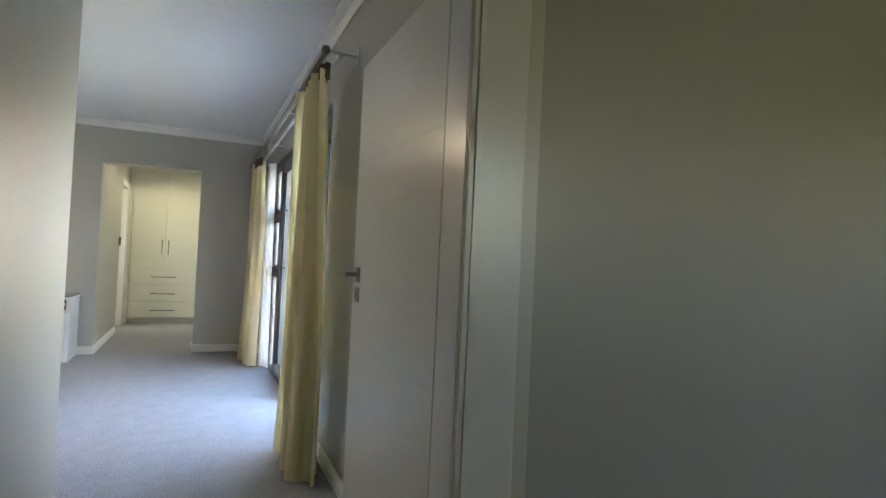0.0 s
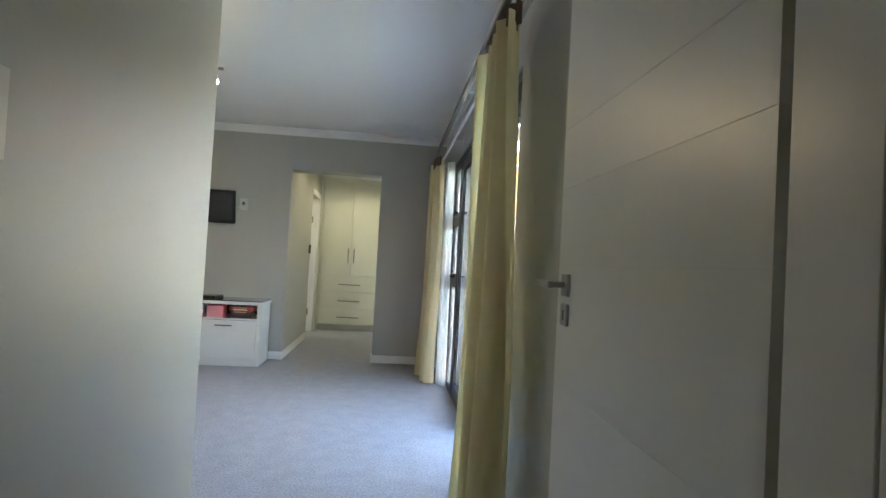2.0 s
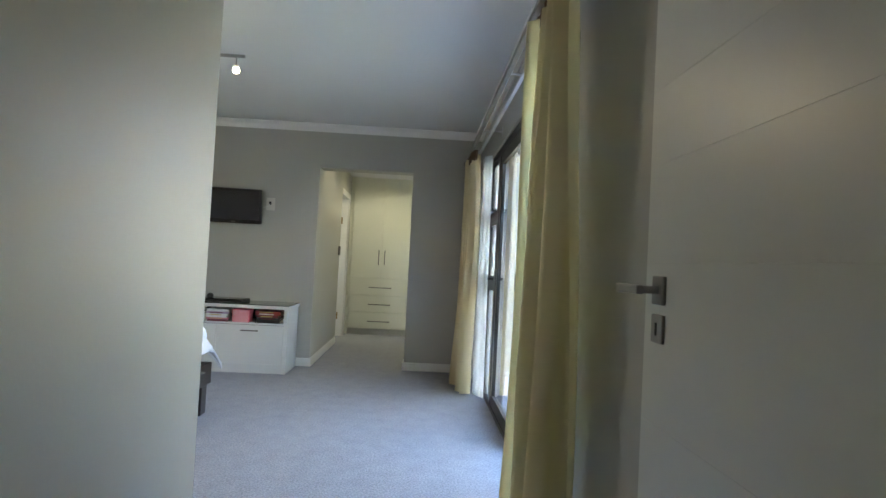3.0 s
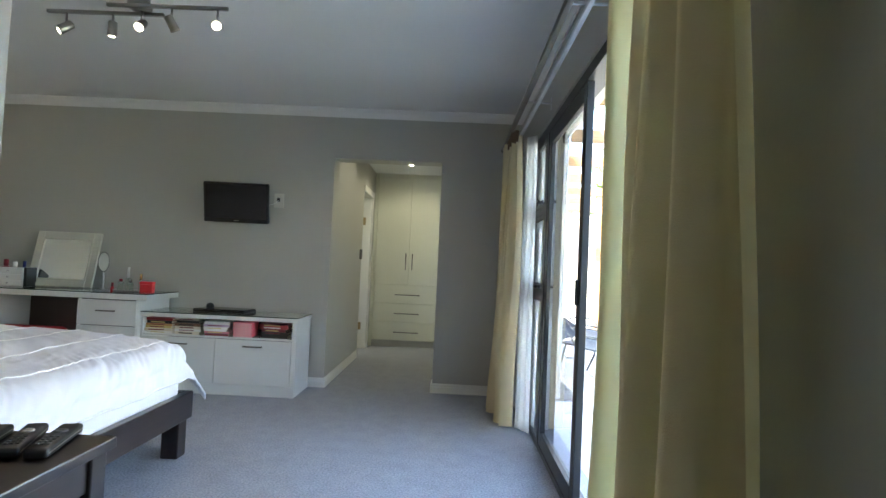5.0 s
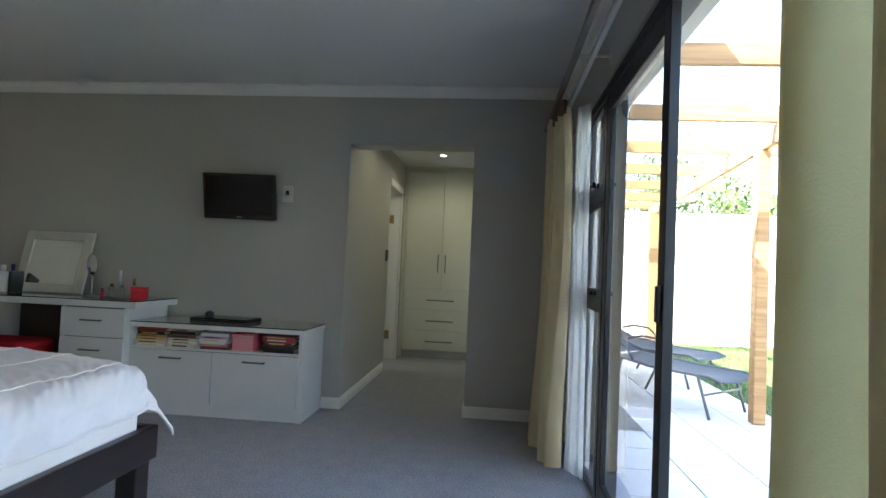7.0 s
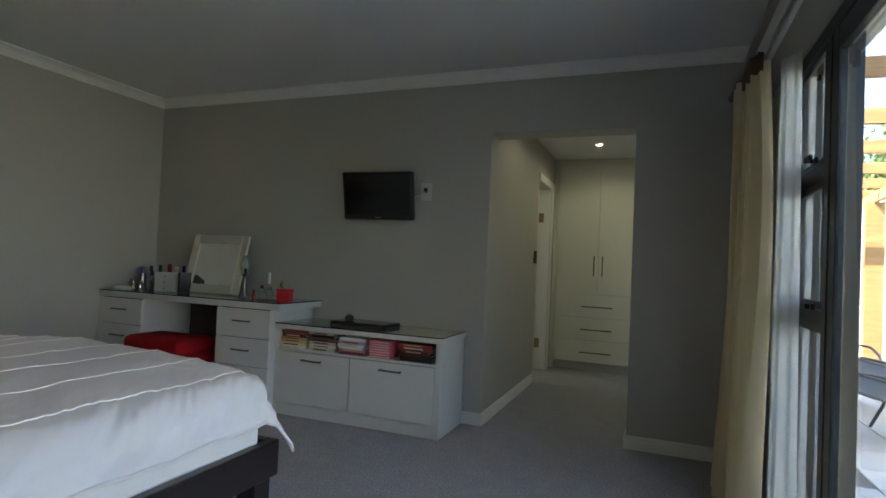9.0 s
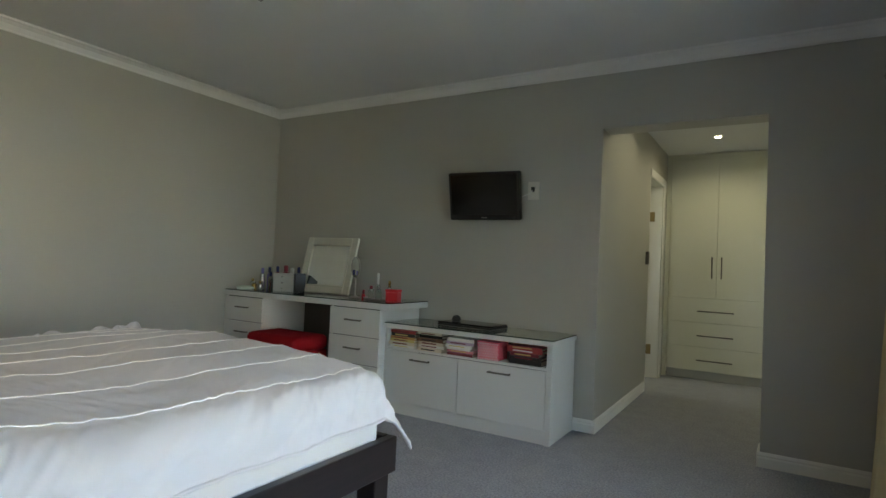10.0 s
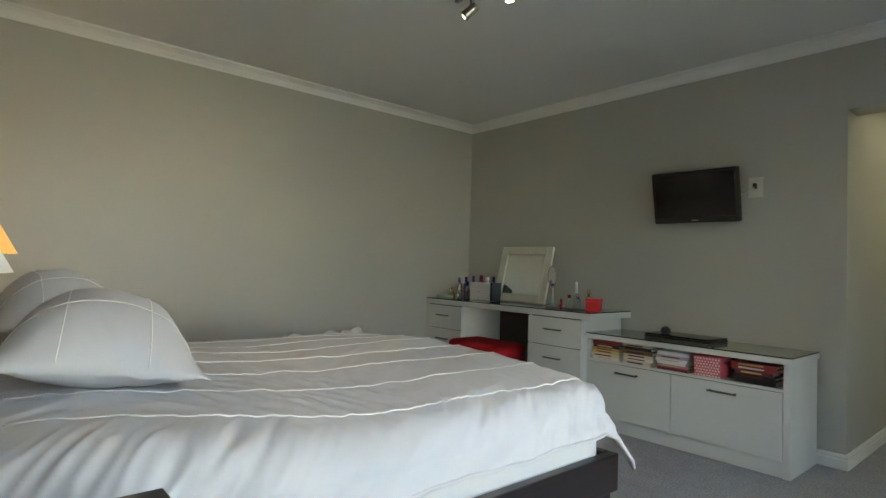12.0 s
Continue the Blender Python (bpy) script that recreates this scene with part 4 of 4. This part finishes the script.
C_BLUE, C_PURP, C_WHT, C_GOLD, C_TEAL, C_MAR = (mk("navy_plastic", (0.02, 0.03, 0.16)), mk("violet_plastic", (0.20, 0.17, 0.45)), mk("white_plastic", (0.72, 0.72, 0.70)),
                                                 mk("gold_cap", (0.70, 0.52, 0.20), 0.25, 1.0), mk("teal_plastic", (0.10, 0.35, 0.33)), mk("maroon_plastic", (0.22, 0.02, 0.035)))
C_SILV = mk("silver_can", (0.6, 0.6, 0.62), 0.22, 1.0)
C_PINKC = mk("pale_pink_plastic", (0.62, 0.40, 0.42))
for nm, x, y, r, h, a, c, lab in (
        ("aerosol_can", -4.055, 9.90, 0.024, 0.195, C_SILV, C_PURP, "silver aerosol can with a violet cap"),
        ("aerosol_can", -3.995, 9.93, 0.023, 0.205, C_PURP, C_BLUE, "violet aerosol can with a navy cap"),
        ("perfume_bottle", -4.09, 9.82, 0.022, 0.095, M_GLASSTOP, C_GOLD, "glass perfume bottle with a gold cap"),
        ("cosmetic_jar", -4.03, 9.79, 0.022, 0.070, C_GOLD, C_SILV, "small gold and silver cosmetic jar"),
        ("cosmetic_jar", -3.965, 9.80, 0.021, 0.075, C_SILV, C_GOLD, "small silver cosmetic jar"),
        ("lotion_bottle", -3.935, 9.97, 0.024, 0.215, C_MAR, C_BLUE, "slim maroon lotion bottle with a dark cap"),
        ("lotion_bottle", -3.90, 9.86, 0.023, 0.165, C_SILV, C_BLUE, "silver lotion bottle with a dark cap"),
        ("lotion_bottle", -3.845, 9.83, 0.024, 0.125, M_GLASSTOP, C_SILV, "clear lotion bottle with a silver cap"),
        ("aerosol_can", -3.89, 10.03, 0.034, 0.225, C_MAR, C_MAR, "maroon aerosol can at the wall"),
        ("lotion_bottle", -3.80, 10.02, 0.032, 0.205, C_PINKC, C_WHT, "pale pink lotion bottle with a white cap"),
        ("lotion_bottle", -3.715, 10.02, 0.024, 0.215, C_BLUE, C_BLUE, "navy bottle with a navy cap")):
    bottle(nm, (x, y, TOP), r, h, a, c, lab)
solid("folded_cloth", lathe(bmesh.new(), [(0.09, 0.0), (0.10, 0.012), (0.075, 0.026), (0.02, 0.032)], (-4.075, 9.73, TOP + 0.0005), 20, 0.6), mk("mint_cloth", (0.55, 0.66, 0.60), 0.85), "pale mint folded cloth on the dressing table", "cloth", smooth=True)


def organiser():
    o = thing("drawer_organiser", "small white drawer organiser with dark sides", "organiser", (-3.68, 9.86, TOP), 4)
    part("body", boxm(-0.115, 0.115, -0.06, 0.06, 0.0005, 0.158, bev=0.003), M_WHITE, o)
    for i in range(3):
        d = part("drawer", boxm(-0.110, 0.110, -0.0655, -0.0605, 0.005 + i * 0.051, 0.052 + i * 0.051, bev=0.002), M_WHITE, o)
        part("knob", lathe(bmesh.new(), [(0.004, 0.0), (0.004, 0.006), (0.007, 0.010), (0.005, 0.014)], seg=10), C_SILV, d, "small chrome knob", True, pose(0, -0.066, 0.0285 + i * 0.051, 90, 0, 0))


organiser()
solid("photo_frame", boxm(-3.545, -3.522, 9.80, 9.92, TOP + 0.0005, TOP + 0.165, bev=0.003), M_BLACK, "thin black photo frame standing edge-on beside the organiser", "photo frame")


def tray_set():
    solid("tray", lathe(bmesh.new(), [(0.16, 0.0), (0.175, 0.012), (0.170, 0.014), (0.155, 0.004)], (-2.63, 9.86, TOP + 0.0005), 28, 0.55), M_STEEL, "oval silver tray under the perfume bottles", "tray", smooth=True)
    z = TOP + 0.006
    bottle("perfume_bottle", (-2.74, 9.86, z), 0.024, 0.10, M_GLASSTOP, C_MAR, "clear perfume bottle with a red cap")
    bottle("perfume_bottle", (-2.69, 9.88, z), 0.022, 0.20, M_GLASSTOP, C_WHT, "tall glass perfume bottle with a slim white cap", 0.35, 0.45)
    bottle("perfume_bottle", (-2.64, 9.83, z), 0.024, 0.10, M_GLASSTOP, C_SILV, "square glass perfume bottle with a silver cap")
    bottle("perfume_bottle", (-2.59, 9.90, z), 0.020, 0.145, M_GLASSTOP, C_GOLD, "slim glass perfume bottle with a gold cap", 0.4, 0.35)
    bottle("nail_varnish", (-2.80, 9.84, TOP), 0.014, 0.07, M_REDBOX, C_MAR, "small red nail varnish bottle", 0.6, 0.5)
    b = thing("gift_box", "small red lidded box on the dressing table", "box", (-2.475, 9.80, TOP), 12)
    part("body", boxm(-0.048, 0.048, -0.04, 0.04, 0.0005, 0.07, bev=0.003), M_REDBOX, b)
    part("lid", boxm(-0.051, 0.051, -0.043, 0.043, 0.071, 0.092, bev=0.003), M_REDBOX, b)


tray_set()


def laptop():
    l = thing("laptop", "closed black laptop lying on the television unit", "laptop", (-1.86, 9.945, TOP2), -4)
    part("base", boxm(-0.225, 0.225, -0.125, 0.125, 0.0005, 0.018, bev=0.006, seg=3), M_BLACK, l)
    part("lid", boxm(-0.223, 0.223, -0.123, 0.123, 0.0185, 0.027, bev=0.004), M_SCREEN, l, "glossy black lid")


laptop()
p = thing("computer_mouse", "black computer mouse resting on the closed laptop", "mouse", (-1.985, 9.925, TOP2 + 0.0272), 20)
part("body", lathe(bmesh.new(), [(0.030, 0.0005), (0.034, 0.012), (0.030, 0.032), (0.016, 0.044), (0.002, 0.047)], seg=20, squash=1.3), M_BLACK, p, smooth=True)
part("wheel", lathe(bmesh.new(), [(0.006, -0.003), (0.007, 0), (0.006, 0.003)], (0, -0.02, 0.041), 12), M_CHAIRF, p)


def book(at, size, colour, spine, label, turn=0):
    b = thing("book", label, "book", at, turn, "books on the television unit shelf")
    w, d, h = size
    part("cover", box(box(boxm(-w / 2, w / 2, -d / 2, -d / 2 + 0.003, 0.0003, h), -w / 2, w / 2, -d / 2 + 0.003, d / 2, 0.0003, 0.003), -w / 2, w / 2, -d / 2 + 0.003, d / 2, h - 0.003, h), colour, b)
    part("pages", boxm(-w / 2 + 0.004, w / 2 - 0.004, -d / 2 + 0.0035, d / 2 - 0.004, 0.0035, h - 0.0035), M_PAGES, b, "cream page block")
    part("title_bar", boxm(-w * 0.34, w * 0.22, -d / 2 - 0.0008, -d / 2 - 0.0001, h * 0.3, h * 0.68), spine, b)


M_PAGES = mat("book_pages", (0.72, 0.67, 0.55), 0.8, var=0.06, scale=40)
BK = {k: mk("book_" + k, c, 0.45) for k, c in dict(white=(0.70, 0.69, 0.65), cream=(0.62, 0.55, 0.42), red=(0.32, 0.04, 0.04), orange=(0.50, 0.25, 0.08), yellow=(0.55, 0.45, 0.16), maroon=(0.16, 0.02, 0.03), black=(0.02, 0.02, 0.02), pink=(0.55, 0.20, 0.24), lilac=(0.42, 0.32, 0.44), brown=(0.16, 0.08, 0.04)).items()}
rb = random.Random(3)
STACKS = [(-2.305, ["white", "cream", "yellow", "orange", "black", "red"]), (-2.065, ["cream", "white", "cream", "brown", "black", "cream"]),
          (-1.822, ["maroon", "pink", "white", "white", "lilac", "white"]), (-1.345, ["black", "black", "maroon", "red", "red"])]
for sx, cols in STACKS:
    z = 0.4785
    for i, c in enumerate(cols):
        h = rb.uniform(0.016, 0.025) if c != "black" or i else 0.032
        if z + h > 0.612:
            break
        w = rb.uniform(0.190, 0.222) if sx < -1.5 else rb.uniform(0.19, 0.27)
        spn = BK[rb.choice(["white", "black", "yellow", "maroon"])]
        book((sx + rb.uniform(-0.008, 0.008), 9.755 + rb.uniform(-0.010, 0.012), z), (w, 0.12, h), BK[c], spn, c + " paperback lying in a stack on the shelf", rb.uniform(-3, 3))
        z += h + 0.0006


def dotted_box():
    b = thing("storage_box", "pink card box with white dots on the shelf", "storage box", (-1.60, 9.758, 0.4785), 0)
    part("body", boxm(-0.078, 0.078, -0.07, 0.07, 0.0003, 0.088, bev=0.002), M_PINK, b)
    part("lid", boxm(-0.081, 0.081, -0.073, 0.073, 0.089, 0.122, bev=0.002), M_PINK, b)
    bm = bmesh.new()
    for i in range(9):
        for j in range(7):
            x, z = -0.070 + i * 0.0175 + (0.00875 if j % 2 else 0), 0.008 + j * 0.0165
            if x < 0.074:
                y = -0.0736 if z > 0.089 else -0.0706
                q = [bm.verts.new((x + 0.0055 * math.cos(a), y, z + 0.0055 * math.sin(a))) for a in np.linspace(0, 2 * math.pi, 9)[:-1]]
                bm.faces.new(q)
    part("dots", bm, BK["white"], b, "white printed dots")


dotted_box()


def television():
    t = thing("television", "small black flat-screen television on a wall bracket", "television", (-1.845, 10.035, 1.62), 0)
    t.matrix_world = pose(-1.845, 10.020, 1.62, 12, 0, 4)
    w, h = 0.283, 0.178
    part("body", boxm(-w, w, -0.018, 0.030, -h, h, bev=0.010, seg=3), M_BLACK, t)
    part("screen", boxm(-w + 0.022, w - 0.022, -0.0195, -0.0175, -h + 0.040, h - 0.020), M_SCREEN, t, "dark glossy screen")
    part("back_cover", boxm(-0.19, 0.19, 0.030, 0.050, -0.12, 0.12, bev=0.012), M_BLACK, t)
    part("badge", boxm(-0.022, 0.022, -0.0195, -0.0185, -h + 0.016, -h + 0.022), M_STEEL, t, "small pale badge")
    part("power_light", boxm(w - 0.05, w - 0.04, -0.0195, -0.0185, -h + 0.016, -h + 0.022), M_CHAIRF, t)
    br = thing("wall_bracket", "black steel television bracket on the wall", "bracket")
    part("plate", boxm(-1.93, -1.76, YN - 0.012, YN - 0.001, 1.53, 1.70, bev=0.002), M_BLACK, br)
    part("arm", boxm(-1.87, -1.82, YN - 0.06, YN - 0.012, 1.60, 1.64, bev=0.003), M_BLACK, br)


television()


def wall_socket():
    s = thing("wall_socket", "cream wall socket with a plugged aerial lead beside the television", "wall socket")
    part("plate", boxm(-1.545, -1.457, YN - 0.011, YN - 0.0005, 1.60, 1.73, bev=0.003), M_PLUG, s)
    part("aerial_plug", boxm(-1.512, -1.490, YN - 0.034, YN - 0.0112, 1.655, 1.690, bev=0.003), M_BLACK, s, "dark plug")
    part("lead", tube(bmesh.new(), [(-1.500, YN - 0.034, 1.665), (-1.51, YN - 0.05, 1.640), (-1.55, YN - 0.055, 1.625), (-1.61, YN - 0.045, 1.60), (-1.66, YN - 0.03, 1.60)], 0.003, 6), C_WHT, s, "white aerial lead", True)


wall_socket()

# ---- outside ----
GZ = -0.03
setting("ground", boxm(-60, 200, -150, 250, -0.4, -0.19), M_SOIL, "garden soil reaching to the horizon", "ground")
setting("lawn", boxm(0.95, 14, 4.0, 17.0, -0.18, GZ - 0.035), M_SOIL, "short green lawn bed beside the patio", "lawn")
patio = setting("pavement", box(boxm(0.905, 2.95, 4.0, 10.62, -0.18, GZ - 0.012), 0.905, 2.53, 10.62, 16.4, -0.18, GZ - 0.012), M_GROUT, "cream square patio tiles with sandy joints", "patio")
bm = box(bmesh.new(), 0.902, 12.0, 16.4, 16.6, -0.18, 2.28)
setting("garden_wall_north", bm, M_GWALL, "sunlit cream block garden wall", "garden wall")
setting("garden_wall_coping", boxm(0.902, 12.0, 16.37, 16.63, 2.281, 2.33, bev=0.008), M_GWALL, "plain coping along the garden wall", "coping")
setting("garden_wall_east", boxm(9.0, 9.2, 2.0, 16.39, -0.18, 2.2), M_GWALL, "cream block garden wall across the lawn", "garden wall")
setting("wall_outer", boxm(0.902, 1.16, 10.35, 13.30, -0.18, 2.7), M_CORNICE, "cream outer wall of the dressing passage", "wall")
setting("roof", box(boxm(-5.2, 1.06, 4.61, 13.9, 2.72, 2.95), -5.2, 3.3, 0.6, 4.6, 2.72, 2.95), M_ROOF, "low roof slab with overhanging eaves", "roof")


def pergola():
    g = thing("pergola", "varnished pine pergola over the patio", "pergola")
    for x, y, k in ((2.34, 10.67, 0.05), (2.83, 15.38, 0.11), (2.02, 7.75, 0.05)):
        part("post", boxm(x - k, x + k, y - 0.05, y + 0.05, GZ + 0.001, 2.215, bev=0.006), M_PERG, g)
    q = [(2.02, 7.6), (2.90, 16.0)]
    d = (Vector(q[1]) - Vector(q[0])).normalized()
    n = Vector((-d.y, d.x)) * 0.025
    bm = bmesh.new()
    vs = [bm.verts.new((p[0] + s * n.x, p[1] + s * n.y, z)) for p in q for s in (-1, 1) for z in (2.217, 2.358)]
    for f in ((0, 1, 3, 2), (4, 6, 7, 5), (0, 4, 5, 1), (2, 3, 7, 6), (0, 2, 6, 4), (1, 5, 7, 3)):
        bm.faces.new([vs[i] for i in f])
    part("beam", bm, M_PERG, g)
    for y in (7.98, 9.15, 10.32, 11.5, 12.67, 13.84, 15.0, 16.1):
        part("rafter", boxm(1.17 if y > 10.3 else 0.91, 3.3, y - 0.024, y + 0.024, 2.360, 2.485, bev=0.004), M_PERG, g)


pergola()


def lounger(at, turn, label):
    c = thing("sun_lounger", label, "sun lounger", at, turn, "sun loungers on the patio")
    pts = [(0.0, 0.40), (0.25, 0.385), (0.5, 0.36), (0.8, 0.355), (1.05, 0.36), (1.15, 0.33)]
    back = [(0.0, 0.40), (-0.16, 0.46), (-0.33, 0.55), (-0.48, 0.62)]
    for s in (-0.29, 0.29):
        part("side_tube", tube(bmesh.new(), [(s, y, z) for y, z in back[::-1] + pts], 0.014, 8), M_CHAIRF, c, smooth=True)
        part("leg", tube(bmesh.new(), [(s, 0.95, 0.35), (s, 1.0, 0.2), (s * 1.0, 1.06, 0.012)], 0.013, 8), M_CHAIRF, c, smooth=True)
        part("leg", tube(bmesh.new(), [(s, 0.20, 0.38), (s, 0.15, 0.2), (s * 1.05, 0.05, 0.012)], 0.013, 8), M_CHAIRF, c, smooth=True)
        part("armrest", tube(bmesh.new(), [(s * 1.05, -0.18, 0.50), (s * 1.08, -0.02, 0.545), (s * 1.08, 0.20, 0.535), (s * 1.06, 0.28, 0.47), (s, 0.32, 0.385)], 0.013, 8), M_CHAIRF, c, smooth=True)

    def seat(u, v):
        k = v * (len(pts) - 1)
        i = min(int(k), len(pts) - 2)
        y = pts[i][0] + (pts[i + 1][0] - pts[i][0]) * (k - i)
        z = pts[i][1] + (pts[i + 1][1] - pts[i][1]) * (k - i)
        return (-0.28 + 0.56 * u, y, z - 0.02 * math.sin(math.pi * u))

    def backr(u, v):
        k = v * (len(back) - 1)
        i = min(int(k), len(back) - 2)
        y = back[i][0] + (back[i + 1][0] - back[i][0]) * (k - i)
        z = back[i][1] + (back[i + 1][1] - back[i][1]) * (k - i)
        return (-0.28 + 0.56 * u, y - 0.02 * math.sin(math.pi * u), z)
    part("seat", sheet(8, 14, seat, 0.004), M_SLING, c, "charcoal woven sling", True)
    part("backrest", sheet(8, 10, backr, 0.004), M_SLING, c, "charcoal woven sling", True)
    part("cross_tube", tube(bmesh.new(), [(-0.30, 1.0, 0.2), (0.30, 1.0, 0.2)], 0.010, 8), M_CHAIRF, c, smooth=True)


lounger((1.49, 11.62, GZ + 0.001), 220, "charcoal sling sun lounger on the patio tiles")
lounger((1.72, 12.85, GZ + 0.001), 222, "charcoal sling sun lounger behind another one")


def lantern():
    l = thing("wall_lantern", "dark outdoor wall lantern under the eaves", "wall lantern", (0.903, 7.95, 2.28))
    part("arm", boxm(0.0, 0.14, -0.012, 0.012, 0.06, 0.085, bev=0.003), M_FRAME, l)
    part("hood", lathe(bmesh.new(), [(0.085, -0.06), (0.075, 0.01), (0.04, 0.05), (0.01, 0.062)], (0.16, 0, 0), 20), M_FRAME, l, smooth=True)


lantern()


def tree(at, h, spread, seedv, n, label):
    t = thing("tree", label, "tree", at)
    r = random.Random(seedv)
    tips = []
    part("trunk", tube(bmesh.new(), [(0, 0, 0), (0.05, 0.03, h * 0.2), (-0.03, 0.05, h * 0.42), (0.04, 0, h * 0.6)], 0.13, 10), M_BARK, t, smooth=True)
    for i in range(9):
        a = r.uniform(0, 6.28)
        l0 = Vector((0, 0, h * r.uniform(0.3, 0.58)))
        tip = l0 + Vector((math.cos(a) * spread * r.uniform(0.4, 0.9), math.sin(a) * spread * r.uniform(0.4, 0.9), h * r.uniform(0.1, 0.38)))
        part("limb", tube(bmesh.new(), [l0, (l0 + tip) / 2 + Vector((0, 0, 0.15)), tip], 0.035, 6), M_BARK, t, smooth=True)
        tips += [tip, (l0 + tip * 2) / 3]
    verts, faces = [], []
    for i in range(n):
        c = r.choice(tips) + Vector((r.gauss(0, 0.34), r.gauss(0, 0.34), r.gauss(0, 0.28))) * spread * 0.55
        s = r.uniform(0.04, 0.085)
        e = Euler((r.uniform(0, 6), r.uniform(0, 6), r.uniform(0, 6))).to_matrix()
        k = len(verts)
        verts += [c + e @ Vector(v) for v in ((-s, 0, 0), (0, -s * 0.45, s * 0.1), (s, 0, 0), (0, s * 0.45, s * 0.1))]
        faces.append((k, k + 1, k + 2, k + 3))
    me = bpy.data.meshes.new("crown")
    me.from_pydata(verts, [], faces)
    me.materials.append(M_LEAF)
    ob = new("crown", me)
    ob.parent = t
    ob["label"] = "loose green leafy crown"


tree((3.6, 19.0, -0.19), 4.2, 1.7, 2, 3200, "leafy green tree behind the garden wall")
tree((6.2, 19.6, -0.19), 4.6, 1.9, 6, 3600, "broad leafy tree behind the garden wall")
tree((9.2, 19.4, -0.19), 4.0, 1.8, 11, 2600, "leafy green shrub-like tree behind the garden wall")

# lawn blades
rg = np.random.default_rng(4)
N = 34000
px, py = rg.uniform(2.55, 6.5, N), rg.uniform(10.7, 16.35, N)
hh, aa, ln = rg.uniform(0.025, 0.06, N), rg.uniform(0, 6.28, N), rg.uniform(-0.02, 0.02, (N, 2))
co = np.empty((N, 3, 3))
co[:, 0] = np.stack([px - 0.004 * np.cos(aa), py - 0.004 * np.sin(aa), np.full(N, GZ - 0.036)], 1)
co[:, 1] = np.stack([px + 0.004 * np.cos(aa), py + 0.004 * np.sin(aa), np.full(N, GZ - 0.036)], 1)
co[:, 2] = np.stack([px + ln[:, 0], py + ln[:, 1], GZ - 0.036 + hh], 1)
me = bpy.data.meshes.new("grass")
me.from_pydata(co.reshape(-1, 3).tolist(), [], np.arange(N * 3).reshape(-1, 3).tolist())
me.materials.append(M_GRASS)
tagged(new("grass", me), "short sunlit green lawn grass", "grass", kind="stuff")

# patio tiles, one by one
TS = 0.42
tile_me = mesh_of("tile", boxm(-TS / 2 + 0.004, TS / 2 - 0.004, -TS / 2 + 0.004, TS / 2 - 0.004, 0, 0.0125, bev=0.002, seg=1), M_TILE)
nx, ny = int((2.95 - 0.91) / TS) + 1, 25
for i in range(nx):
    for j in range(ny):
        x, y = 0.91 + TS * (i + 0.5), 6.0 + TS * (j + 0.5)
        if x + TS / 2 > (3.1 if y < 10.6 else 2.6) or (x < 1.4 and 10.3 < y < 13.4):
            continue
        share("tile", tile_me, patio, pose(x, y, GZ - 0.0125, 0, 0, 90 * rb.randint(0, 3)))
# block courses of the garden wall
wall_ob = bpy.data.objects["garden_wall_north"]
blk = mesh_of("block", boxm(-0.195, 0.195, -0.006, 0.006, 0.004, 0.196, bev=0.003, seg=1), M_GWALL)
for j in range(11):
    for i in range(20):
        share("block", blk, wall_ob, pose(1.1 + i * 0.4 + (0.2 if j % 2 else 0), 16.394, -0.02 + j * 0.2))
